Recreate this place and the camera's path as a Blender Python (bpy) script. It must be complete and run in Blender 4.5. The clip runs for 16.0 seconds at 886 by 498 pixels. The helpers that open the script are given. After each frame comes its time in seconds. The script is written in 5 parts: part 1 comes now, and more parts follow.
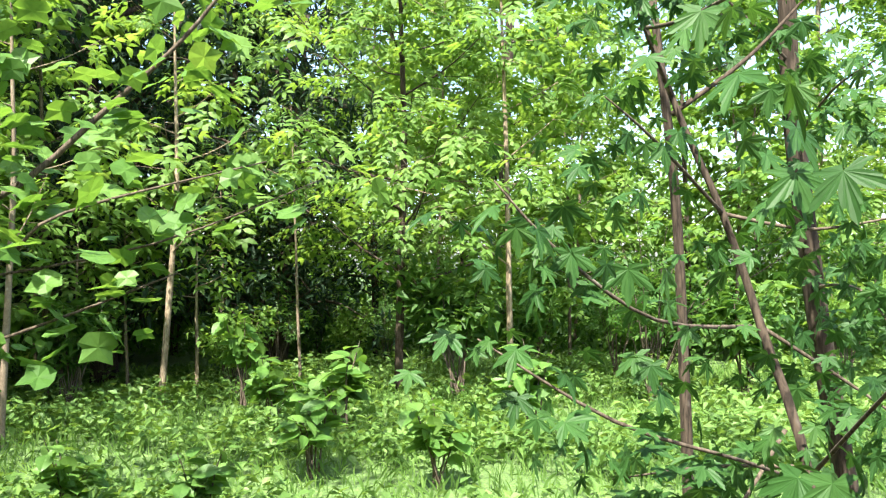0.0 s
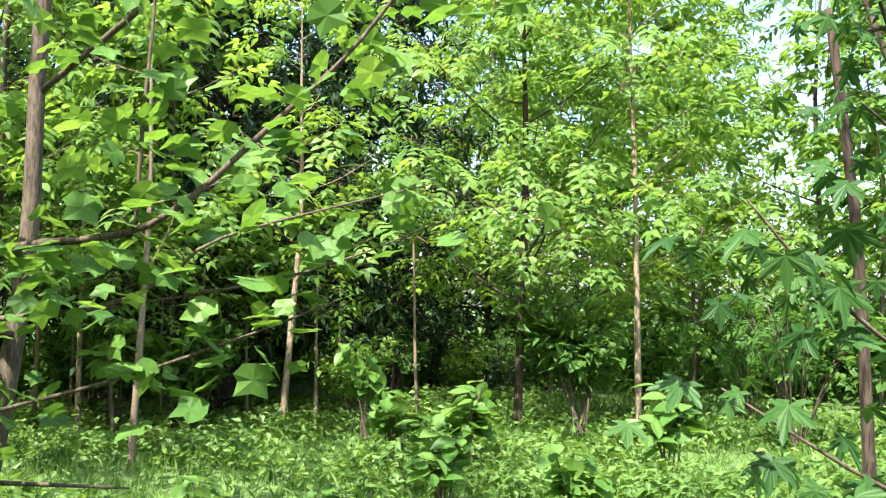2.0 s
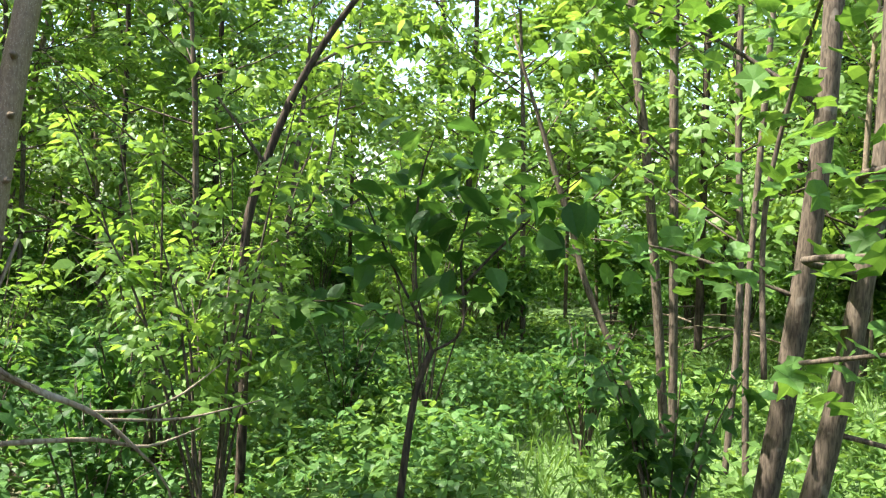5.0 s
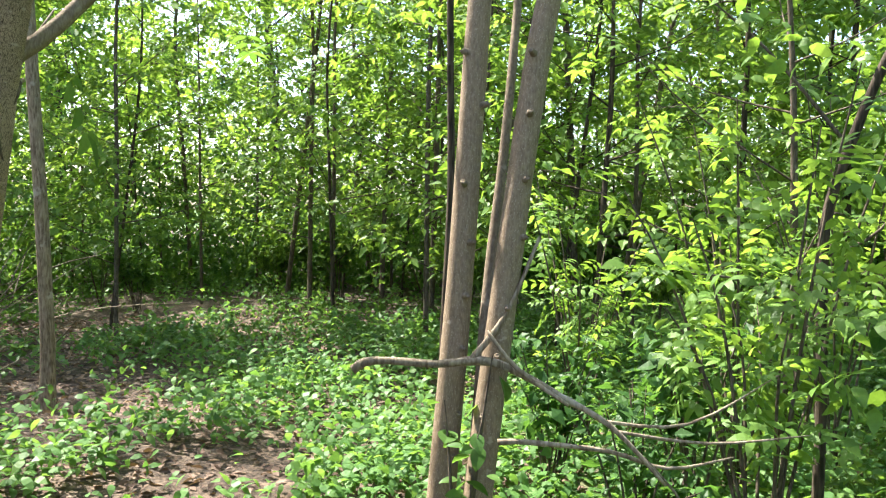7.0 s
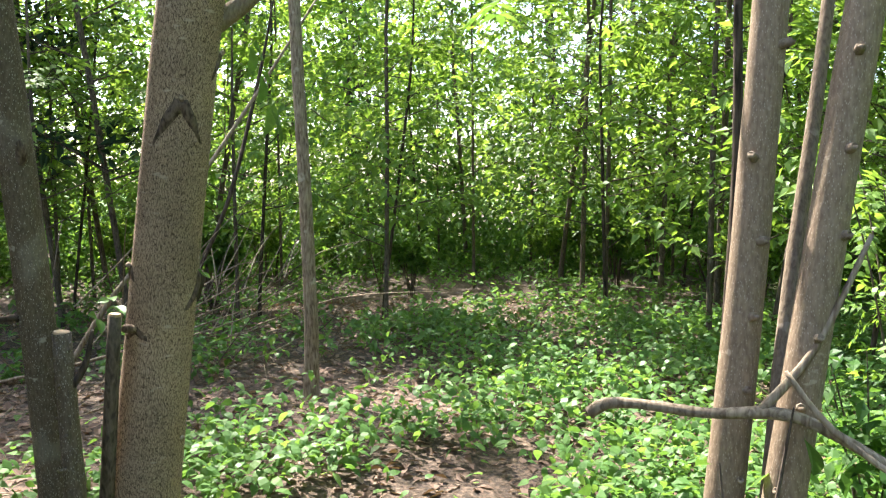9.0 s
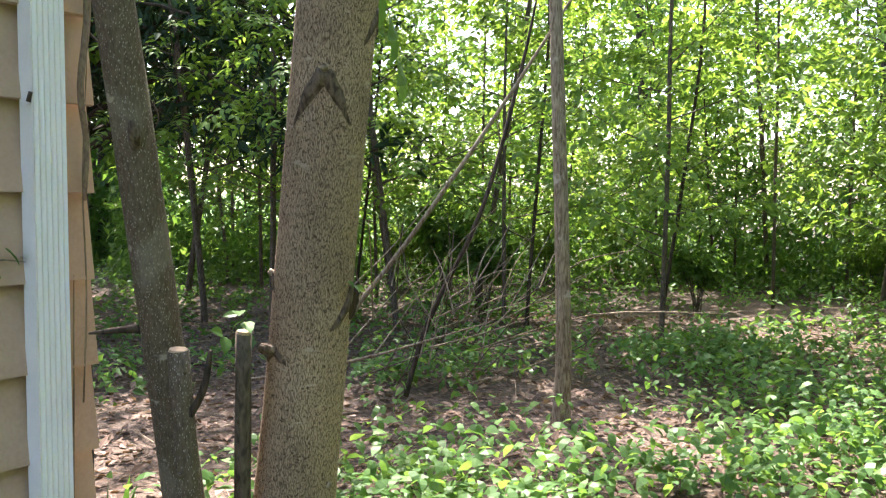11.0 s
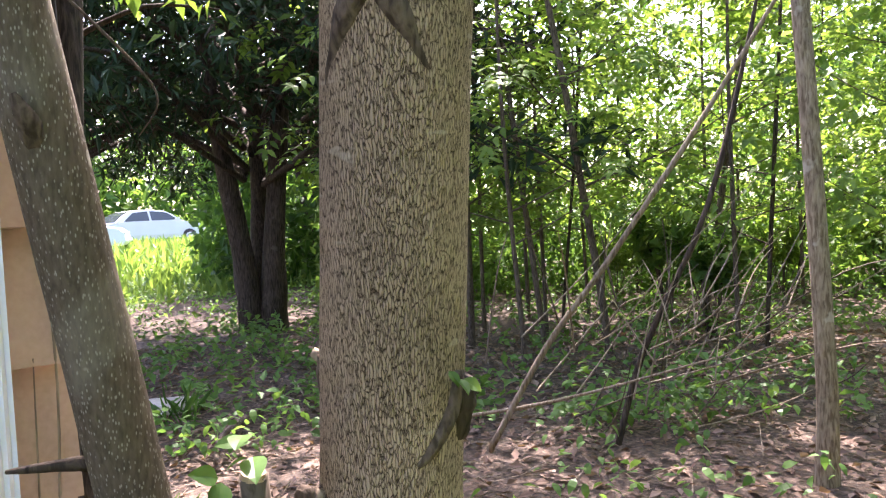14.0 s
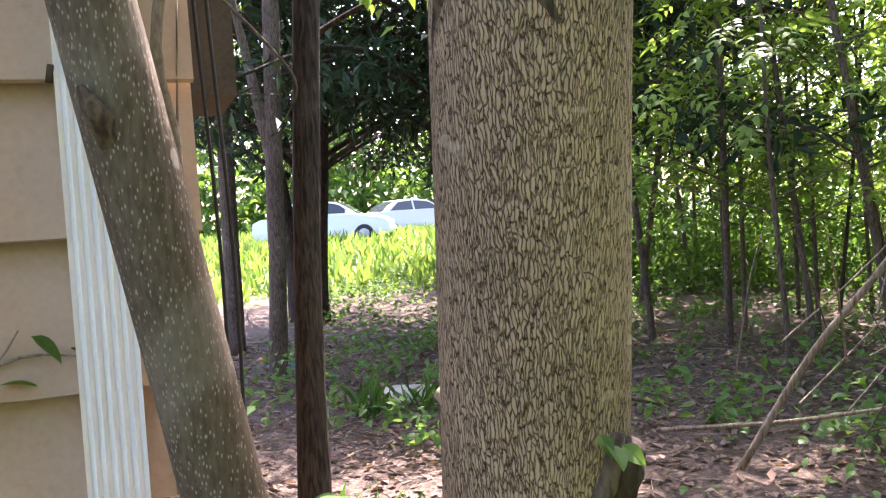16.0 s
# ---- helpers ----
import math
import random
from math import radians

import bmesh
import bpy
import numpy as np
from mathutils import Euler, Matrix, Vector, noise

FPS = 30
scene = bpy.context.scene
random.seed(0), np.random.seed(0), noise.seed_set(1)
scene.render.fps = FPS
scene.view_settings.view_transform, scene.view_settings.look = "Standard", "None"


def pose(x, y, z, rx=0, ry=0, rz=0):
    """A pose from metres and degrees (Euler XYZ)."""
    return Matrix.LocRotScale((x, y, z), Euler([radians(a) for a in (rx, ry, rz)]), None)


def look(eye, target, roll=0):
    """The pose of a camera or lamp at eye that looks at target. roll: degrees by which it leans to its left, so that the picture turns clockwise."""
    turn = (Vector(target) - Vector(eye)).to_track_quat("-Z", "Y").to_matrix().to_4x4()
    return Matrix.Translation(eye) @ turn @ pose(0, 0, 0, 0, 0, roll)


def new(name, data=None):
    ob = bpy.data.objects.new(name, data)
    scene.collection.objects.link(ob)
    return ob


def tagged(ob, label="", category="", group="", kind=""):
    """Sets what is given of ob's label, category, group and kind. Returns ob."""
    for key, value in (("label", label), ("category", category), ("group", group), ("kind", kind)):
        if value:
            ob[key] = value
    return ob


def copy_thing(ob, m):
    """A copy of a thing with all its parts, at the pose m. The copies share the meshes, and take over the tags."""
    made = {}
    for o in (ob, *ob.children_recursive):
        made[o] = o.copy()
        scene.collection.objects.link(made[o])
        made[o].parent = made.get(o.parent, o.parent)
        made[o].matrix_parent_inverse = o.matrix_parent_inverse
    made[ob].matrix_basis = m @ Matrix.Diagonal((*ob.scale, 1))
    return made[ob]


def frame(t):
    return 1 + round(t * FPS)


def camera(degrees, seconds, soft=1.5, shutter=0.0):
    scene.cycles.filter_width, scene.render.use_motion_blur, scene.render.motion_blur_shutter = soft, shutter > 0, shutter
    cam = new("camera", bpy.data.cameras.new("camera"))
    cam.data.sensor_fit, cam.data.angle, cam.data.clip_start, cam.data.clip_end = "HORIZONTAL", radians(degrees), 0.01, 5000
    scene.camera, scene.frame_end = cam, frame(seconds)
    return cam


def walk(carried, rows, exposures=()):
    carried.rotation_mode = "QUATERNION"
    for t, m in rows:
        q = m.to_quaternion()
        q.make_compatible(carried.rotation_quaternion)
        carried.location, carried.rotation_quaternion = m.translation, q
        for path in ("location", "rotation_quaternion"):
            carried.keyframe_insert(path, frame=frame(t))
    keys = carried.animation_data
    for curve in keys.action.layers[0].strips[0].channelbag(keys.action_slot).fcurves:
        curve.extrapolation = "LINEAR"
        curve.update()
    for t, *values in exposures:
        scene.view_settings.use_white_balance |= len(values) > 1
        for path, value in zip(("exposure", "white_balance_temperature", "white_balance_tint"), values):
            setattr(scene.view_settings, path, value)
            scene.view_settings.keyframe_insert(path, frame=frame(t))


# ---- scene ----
cam = camera(55.8, 16.0, soft=1.25)
PATH = [
    (0, (-1.383, -0.407, 1.585), (0.524, -1.007, 1.64), -0.9),
    (0.5, (-1.306, -0.334, 1.577), (0.619, -0.872, 1.652), 0.3),
    (1, (-1.216, -0.285, 1.58), (0.722, -0.769, 1.67), 0.9),
    (1.5, (-1.125, -0.257, 1.587), (0.825, -0.683, 1.7), 0.1),
    (2, (-1.048, -0.219, 1.59), (0.914, -0.586, 1.723), 0.1),
    (2.5, (-0.999, -0.161, 1.585), (0.99, -0.354, 1.683), 0.0),
    (3, (-0.934, -0.152, 1.581), (1.062, -0.029, 1.626), 0.3),
    (3.5, (-0.828, -0.177, 1.606), (1.11, 0.319, 1.605), 1.0),
    (4, (-0.699, -0.228, 1.613), (1.07, 0.703, 1.575), 1.7),
    (4.5, (-0.602, -0.252, 1.61), (0.96, 0.997, 1.552), 2.4),
    (5, (-0.488, -0.226, 1.608), (0.911, 1.203, 1.542), 2.1),
    (5.2, (-0.439, -0.215, 1.612), (0.889, 1.279, 1.54), 2.0),
    (7.3, (0.072, 0.101, 1.584), (0.025, 2.098, 1.488), 0.6),
    (7.5, (0.075, 0.183, 1.591), (-0.003, 2.179, 1.491), 0.7),
    (8, (0.079, 0.337, 1.592), (-0.135, 2.323, 1.49), 0.7),
    (8.5, (0.092, 0.523, 1.589), (-0.321, 2.476, 1.457), 0.1),
    (9, (0.096, 0.698, 1.6), (-0.501, 2.601, 1.459), -0.1),
    (9.5, (0.09, 0.866, 1.581), (-0.664, 2.713, 1.429), 0.3),
    (10, (0.065, 1.085, 1.59), (-0.86, 2.853, 1.451), 0.4),
    (10.2, (0.071, 1.165, 1.586), (-0.932, 2.89, 1.453), 0.5),
    (12.3, (-0.119, 1.857, 1.558), (-1.53, 3.269, 1.42), -1.7),
    (12.5, (-0.177, 1.922, 1.558), (-1.621, 3.299, 1.421), -2.2),
    (13, (-0.311, 2.06, 1.582), (-1.867, 3.311, 1.469), -2.9),
    (13.5, (-0.414, 2.183, 1.569), (-1.998, 3.398, 1.446), -2.8),
    (14, (-0.554, 2.313, 1.57), (-2.139, 3.528, 1.471), -2.8),
    (14.5, (-0.649, 2.42, 1.573), (-2.343, 3.479, 1.495), -3.2),
    (15, (-0.71, 2.521, 1.588), (-2.515, 3.378, 1.491), -3.5),
    (15.5, (-0.72, 2.573, 1.581), (-2.565, 3.334, 1.458), -3.5),
    (16, (-0.718, 2.579, 1.583), (-2.597, 3.256, 1.486), -3.4),
]
walk(cam, [(t, look(eye, target, roll)) for t, eye, target, roll in PATH], [(0.0, 2.05, 6500, 5), (3.0, 2.0, 6500, 6), (5.2, 2.1, 6500, 6), (7.5, 2.4, 6500, 8), (9.0, 2.42, 6500, 11), (12.5, 2.82, 6500, 26), (16.0, 2.95, 6500, 34)])

# ---------------------------------------------------------------- light
world = bpy.data.worlds.new("sky")
scene.world = world
world.use_nodes = True
SUN_ELEV, SUN_AZ = 58.0, 305.0        # azimuth of the sun, degrees clockwise from +y
wn = world.node_tree.nodes
sky = wn.new("ShaderNodeTexSky")
sky.sky_type, sky.sun_disc = "NISHITA", False
sky.sun_elevation, sky.sun_rotation = radians(SUN_ELEV), radians(SUN_AZ)
sky.air_density, sky.dust_density = 1.0, 2.5
wn["Background"].inputs["Strength"].default_value = 0.15
world.node_tree.links.new(sky.outputs["Color"], wn["Background"].inputs["Color"])
sun_data = bpy.data.lights.new("sun", "SUN")
sun_data.energy, sun_data.angle, sun_data.color = 5.0, radians(0.6), (1.0, 0.95, 0.86)
sun = new("sun", sun_data)
sa, se = radians(SUN_AZ), radians(SUN_ELEV)
sun.matrix_world = look((math.sin(sa) * math.cos(se) * 60, math.cos(sa) * math.cos(se) * 60, math.sin(se) * 60), (0, 0, 0))

# ---------------------------------------------------------------- materials


def material(name):
    m = bpy.data.materials.new(name)
    m.use_nodes = True
    return m, m.node_tree.nodes, m.node_tree.links, m.node_tree.nodes["Principled BSDF"]


def ramp(nodes, stops):
    r = nodes.new("ShaderNodeValToRGB")
    while len(r.color_ramp.elements) < len(stops):
        r.color_ramp.elements.new(0.5)
    for e, (p, c) in zip(r.color_ramp.elements, stops):
        e.position, e.color = p, (*c, 1)
    return r


def leaf_material(name, dark, mid, light, passing=0.55, rough=0.45):
    """Leaves: each its own green, with fine veins and light that passes through the blade."""
    m, n, l, p = material(name)
    geo = n.new("ShaderNodeNewGeometry")
    tex = n.new("ShaderNodeTexCoord")
    no = n.new("ShaderNodeTexNoise")
    no.inputs["Scale"].default_value, no.inputs["Detail"].default_value = 0.9, 2.0
    l.new(tex.outputs["Object"], no.inputs["Vector"])
    add = n.new("ShaderNodeMath")
    add.operation = "MULTIPLY_ADD"
    add.inputs[1].default_value, add.inputs[2].default_value = 0.6, -0.12
    l.new(geo.outputs["Random Per Island"], add.inputs[0])
    add2 = n.new("ShaderNodeMath")
    add2.operation = "MULTIPLY_ADD"
    add2.inputs[1].default_value = 0.55
    l.new(no.outputs["Fac"], add2.inputs[0])
    l.new(add.outputs[0], add2.inputs[2])
    r = ramp(n, [(0.0, dark), (0.5, mid), (1.0, light)])
    l.new(add2.outputs[0], r.inputs["Fac"])
    fine = n.new("ShaderNodeTexNoise")
    fine.inputs["Scale"].default_value, fine.inputs["Detail"].default_value = 60.0, 3.0
    l.new(tex.outputs["Object"], fine.inputs["Vector"])
    mix = n.new("ShaderNodeMix")
    mix.data_type, mix.blend_type = "RGBA", "MULTIPLY"
    mix.inputs["Factor"].default_value = 0.35
    l.new(r.outputs["Color"], mix.inputs["A"])
    l.new(fine.outputs["Fac"], mix.inputs["B"])
    l.new(mix.outputs["Result"], p.inputs["Base Color"])
    p.inputs["Roughness"].default_value = rough
    p.inputs["Specular IOR Level"].default_value = 0.22
    tr = n.new("ShaderNodeBsdfTranslucent")
    warm = n.new("ShaderNodeMix")
    warm.data_type, warm.blend_type = "RGBA", "MULTIPLY"
    warm.inputs["Factor"].default_value = 1.0
    warm.inputs["B"].default_value = (1.5, 1.35, 0.7, 1)
    l.new(mix.outputs["Result"], warm.inputs["A"])
    l.new(warm.outputs["Result"], tr.inputs["Color"])
    sh = n.new("ShaderNodeMixShader")
    sh.inputs[0].default_value = passing
    l.new(p.outputs[0], sh.inputs[1])
    l.new(tr.outputs[0], sh.inputs[2])
    l.new(sh.outputs[0], n["Material Output"].inputs["Surface"])
    return m


def bark_material(name, furrow, ridge, patch, scale=1.0, relief=0.5, stretch=0.16, spots=0.62):
    """Bark: stretched ridges, fine grain, pale blotches of lichen."""
    m, n, l, p = material(name)
    tex = n.new("ShaderNodeTexCoord")
    mp = n.new("ShaderNodeMapping")
    mp.inputs["Scale"].default_value = (90 * scale, 90 * scale, 90 * scale * stretch)
    l.new(tex.outputs["Object"], mp.inputs["Vector"])
    a = n.new("ShaderNodeTexNoise")
    a.inputs["Scale"].default_value, a.inputs["Detail"].default_value, a.inputs["Distortion"].default_value = 1.0, 4.0, 0.6
    l.new(mp.outputs[0], a.inputs["Vector"])
    r = ramp(n, [(0.36, furrow), (0.62, ridge)])
    l.new(a.outputs["Fac"], r.inputs["Fac"])
    b = n.new("ShaderNodeTexNoise")
    b.inputs["Scale"].default_value, b.inputs["Detail"].default_value = 11.0 * scale, 3.0
    l.new(tex.outputs["Object"], b.inputs["Vector"])
    rb = ramp(n, [(spots, (0, 0, 0)), (spots + 0.06, (1, 1, 1))])
    l.new(b.outputs["Fac"], rb.inputs["Fac"])
    mix = n.new("ShaderNodeMix")
    mix.data_type = "RGBA"
    sc = n.new("ShaderNodeMath")
    sc.operation = "MULTIPLY"
    sc.inputs[1].default_value = 0.55
    l.new(rb.outputs["Color"], sc.inputs[0])
    l.new(sc.outputs[0], mix.inputs["Factor"])
    l.new(r.outputs["Color"], mix.inputs["A"])
    mix.inputs["B"].default_value = (*patch, 1)
    c = n.new("ShaderNodeTexNoise")
    c.inputs["Scale"].default_value, c.inputs["Detail"].default_value = 2.5, 3.0
    l.new(tex.outputs["Object"], c.inputs["Vector"])
    tone = n.new("ShaderNodeMix")
    tone.data_type, tone.blend_type = "RGBA", "SOFT_LIGHT"
    tone.inputs["Factor"].default_value = 0.6
    l.new(mix.outputs["Result"], tone.inputs["A"])
    l.new(c.outputs["Fac"], tone.inputs["B"])
    l.new(tone.outputs["Result"], p.inputs["Base Color"])
    p.inputs["Roughness"].default_value = 0.9
    p.inputs["Specular IOR Level"].default_value = 0.2
    bump = n.new("ShaderNodeBump")
    bump.inputs["Strength"].default_value, bump.inputs["Distance"].default_value = relief, 0.006
    l.new(a.outputs["Fac"], bump.inputs["Height"])
    l.new(bump.outputs[0], p.inputs["Normal"])
    return m


def ridged_bark(name, furrow, ridge, patch):
    """Interlaced vertical ridges with dark furrows and faint pale bands across."""
    m, n, l, p = material(name)
    tex = n.new("ShaderNodeTexCoord")
    warp = n.new("ShaderNodeTexNoise")
    warp.inputs["Scale"].default_value, warp.inputs["Detail"].default_value = 45.0, 3.0
    l.new(tex.outputs["Object"], warp.inputs["Vector"])
    off = n.new("ShaderNodeVectorMath")
    off.operation = "MULTIPLY_ADD"
    off.inputs[1].default_value = (0.010, 0.010, 0.03)
    l.new(warp.outputs["Color"], off.inputs[0])
    l.new(tex.outputs["Object"], off.inputs[2])
    mp = n.new("ShaderNodeMapping")
    mp.inputs["Scale"].default_value = (290, 290, 38)
    l.new(off.outputs[0], mp.inputs["Vector"])
    vo = n.new("ShaderNodeTexVoronoi")
    vo.feature = "DISTANCE_TO_EDGE"
    vo.inputs["Scale"].default_value = 1.0
    l.new(mp.outputs[0], vo.inputs["Vector"])
    fine = n.new("ShaderNodeTexNoise")
    fine.inputs["Scale"].default_value, fine.inputs["Detail"].default_value = 180.0, 4.0
    l.new(tex.outputs["Object"], fine.inputs["Vector"])
    h = n.new("ShaderNodeMath")
    h.operation = "MULTIPLY_ADD"
    h.inputs[1].default_value = 0.25
    l.new(fine.outputs["Fac"], h.inputs[0])
    l.new(vo.outputs["Distance"], h.inputs[2])
    r = ramp(n, [(0.115, furrow), (0.19, tuple((a + c) / 2 for a, c in zip(furrow, ridge))), (0.31, ridge)])
    l.new(h.outputs[0], r.inputs["Fac"])
    band = n.new("ShaderNodeMapping")
    band.inputs["Scale"].default_value = (14, 14, 42)
    l.new(tex.outputs["Object"], band.inputs["Vector"])
    bn = n.new("ShaderNodeTexNoise")
    bn.inputs["Scale"].default_value, bn.inputs["Detail"].default_value = 1.0, 2.0
    l.new(band.outputs[0], bn.inputs["Vector"])
    br = ramp(n, [(0.66, (0, 0, 0)), (0.72, (0.6, 0.6, 0.6))])
    l.new(bn.outputs["Fac"], br.inputs["Fac"])
    mix = n.new("ShaderNodeMix")
    mix.data_type = "RGBA"
    l.new(br.outputs["Color"], mix.inputs["Factor"])
    l.new(r.outputs["Color"], mix.inputs["A"])
    mix.inputs["B"].default_value = (*patch, 1)
    tone = n.new("ShaderNodeTexNoise")
    tone.inputs["Scale"].default_value, tone.inputs["Detail"].default_value = 5.0, 3.0
    l.new(tex.outputs["Object"], tone.inputs["Vector"])
    tm = n.new("ShaderNodeMix")
    tm.data_type, tm.blend_type = "RGBA", "OVERLAY"
    tm.inputs["Factor"].default_value = 0.5
    l.new(mix.outputs["Result"], tm.inputs["A"])
    l.new(tone.outputs["Fac"], tm.inputs["B"])
    l.new(tm.outputs["Result"], p.inputs["Base Color"])
    p.inputs["Roughness"].default_value = 0.9
    p.inputs["Specular IOR Level"].default_value = 0.2
    bump = n.new("ShaderNodeBump")
    bump.inputs["Strength"].default_value, bump.inputs["Distance"].default_value = 1.0, 0.006
    l.new(r.outputs["Color"], bump.inputs["Height"])
    l.new(bump.outputs[0], p.inputs["Normal"])
    return m


def lenticel_bark(name, dark, light, patch):
    """Smooth bark: fine streaks, small pale lenticels and scattered lichen blotches."""
    m, n, l, p = material(name)
    tex = n.new("ShaderNodeTexCoord")

    def noise_node(size, detail=3.0, scale=(1, 1, 1)):
        mp = n.new("ShaderNodeMapping")
        mp.inputs["Scale"].default_value = scale
        l.new(tex.outputs["Object"], mp.inputs["Vector"])
        k = n.new("ShaderNodeTexNoise")
        k.inputs["Scale"].default_value, k.inputs["Detail"].default_value = size, detail
        l.new(mp.outputs[0], k.inputs["Vector"])
        return k.outputs["Fac"]

    def over(base, fac, colour, weight):
        k = n.new("ShaderNodeMath")
        k.operation = "MULTIPLY"
        k.inputs[1].default_value = weight
        l.new(fac, k.inputs[0])
        mx = n.new("ShaderNodeMix")
        mx.data_type = "RGBA"
        l.new(k.outputs[0], mx.inputs["Factor"])
        l.new(base, mx.inputs["A"])
        mx.inputs["B"].default_value = (*colour, 1)
        return mx.outputs["Result"]

    streak = noise_node(1.0, 4.0, (160, 160, 45))
    body = ramp(n, [(0.35, dark), (0.65, light)])
    l.new(streak, body.inputs["Fac"])
    col = body.outputs["Color"]
    mp = n.new("ShaderNodeMapping")
    mp.inputs["Scale"].default_value = (230, 230, 90)
    l.new(tex.outputs["Object"], mp.inputs["Vector"])
    dots = n.new("ShaderNodeTexVoronoi")
    dots.inputs["Scale"].default_value = 1.0
    l.new(mp.outputs[0], dots.inputs["Vector"])
    rd = ramp(n, [(0.15, (1, 1, 1)), (0.3, (0, 0, 0))])
    l.new(dots.outputs["Distance"], rd.inputs["Fac"])
    col = over(col, rd.outputs["Color"], patch, 0.85)
    for size, lo, weight, scale in ((16.0, 0.66, 0.8, (1, 1, 1.6)), (5.0, 0.60, 0.22, (1, 1, 0.7))):
        rb = ramp(n, [(lo, (0, 0, 0)), (lo + 0.05, (1, 1, 1))])
        l.new(noise_node(size, 3.0, scale), rb.inputs["Fac"])
        col = over(col, rb.outputs["Color"], patch, weight)
    l.new(col, p.inputs["Base Color"])
    p.inputs["Roughness"].default_value = 0.85
    p.inputs["Specular IOR Level"].default_value = 0.25
    bump = n.new("ShaderNodeBump")
    bump.inputs["Strength"].default_value, bump.inputs["Distance"].default_value = 0.5, 0.003
    l.new(streak, bump.inputs["Height"])
    l.new(bump.outputs[0], p.inputs["Normal"])
    return m


def speckled(name, stops, big=1.2, small=26.0, rough=0.9, bump=0.4, dist=0.02, weight=0.55):
    """A mottled surface: broad stains times fine grain, with relief."""
    m, n, l, p = material(name)
    tex = n.new("ShaderNodeTexCoord")
    a = n.new("ShaderNodeTexNoise")
    a.inputs["Scale"].default_value, a.inputs["Detail"].default_value = big, 4.0
    b = n.new("ShaderNodeTexNoise")
    b.inputs["Scale"].default_value, b.inputs["Detail"].default_value = small, 6.0
    l.new(tex.outputs["Object"], a.inputs["Vector"])
    l.new(tex.outputs["Object"], b.inputs["Vector"])
    mx = n.new("ShaderNodeMix")
    mx.inputs["Factor"].default_value = weight
    l.new(a.outputs["Fac"], mx.inputs["A"])
    l.new(b.outputs["Fac"], mx.inputs["B"])
    r = ramp(n, stops)
    l.new(mx.outputs["Result"], r.inputs["Fac"])
    l.new(r.outputs["Color"], p.inputs["Base Color"])
    p.inputs["Roughness"].default_value = rough
    bp = n.new("ShaderNodeBump")
    bp.inputs["Strength"].default_value, bp.inputs["Distance"].default_value = bump, dist
    l.new(b.outputs["Fac"], bp.inputs["Height"])
    l.new(bp.outputs[0], p.inputs["Normal"])
    return m


LEAF_BRIGHT = leaf_material("leaf_bright", (0.08, 0.16, 0.03), (0.17, 0.30, 0.065), (0.30, 0.44, 0.13))
LEAF_MID = leaf_material("leaf_mid", (0.05, 0.12, 0.03), (0.10, 0.21, 0.05), (0.20, 0.33, 0.09))
# darker greens for leaves in shade: the shade is put into the colour
LEAF_SHADED = leaf_material("leaf_shaded", (0.035, 0.09, 0.025), (0.065, 0.155, 0.04), (0.12, 0.23, 0.06))
LEAF_MAPLE = leaf_material("leaf_maple", (0.03, 0.085, 0.022), (0.05, 0.13, 0.03), (0.085, 0.18, 0.042), 0.4, 0.5)
LEAF_TULIP = leaf_material("leaf_tulip", (0.075, 0.17, 0.038), (0.135, 0.265, 0.058), (0.23, 0.37, 0.095), 0.46, 0.42)
NEEDLE = leaf_material("cedar_needle", (0.012, 0.03, 0.015), (0.025, 0.055, 0.025), (0.05, 0.09, 0.04), 0.15, 0.6)
HERB = leaf_material("herb_leaf", (0.06, 0.14, 0.038), (0.12, 0.245, 0.07), (0.22, 0.36, 0.115), 0.5)
GRASS = leaf_material("grass_blade", (0.08, 0.16, 0.04), (0.16, 0.28, 0.07), (0.29, 0.42, 0.13), 0.45)
DRY_LEAF = leaf_material("dry_leaf", (0.075, 0.048, 0.033), (0.21, 0.14, 0.105), (0.45, 0.33, 0.26), 0.15, 0.8)
BARK_BIG = ridged_bark("bark_ridged", (0.05, 0.032, 0.02), (0.43, 0.31, 0.21), (0.54, 0.43, 0.33))
BARK_LEAN = lenticel_bark("bark_lenticels", (0.078, 0.057, 0.037), (0.135, 0.103, 0.07), (0.34, 0.30, 0.24))
BARK_TWIN = lenticel_bark("bark_twin", (0.165, 0.118, 0.078), (0.25, 0.185, 0.125), (0.36, 0.295, 0.22))
BARK_GREY = bark_material("bark_grey_brown", (0.14, 0.105, 0.075), (0.225, 0.175, 0.125), (0.34, 0.29, 0.235), 1.7, 0.45, 0.35, 0.63)
BARK_PALE = bark_material("bark_pale", (0.12, 0.085, 0.055), (0.30, 0.235, 0.165), (0.45, 0.40, 0.33), 0.8, 0.7, 0.2, 0.64)
BARK_DARK = bark_material("bark_dark", (0.022, 0.016, 0.012), (0.075, 0.055, 0.04), (0.11, 0.09, 0.075), 0.7, 0.8, 0.14, 0.68)
BARK_TWIG = bark_material("bark_twig", (0.05, 0.038, 0.028), (0.13, 0.10, 0.075), (0.2, 0.17, 0.14), 1.0, 0.3, 0.2, 0.65)
DEAD_WOOD = bark_material("dead_wood", (0.13, 0.095, 0.065), (0.29, 0.235, 0.17), (0.36, 0.31, 0.25), 0.8, 0.5, 0.1, 0.66)
SCAR = bark_material("bark_scar", (0.05, 0.034, 0.024), (0.15, 0.11, 0.08), (0.14, 0.11, 0.09), 1.0, 0.8, 0.4, 0.7)
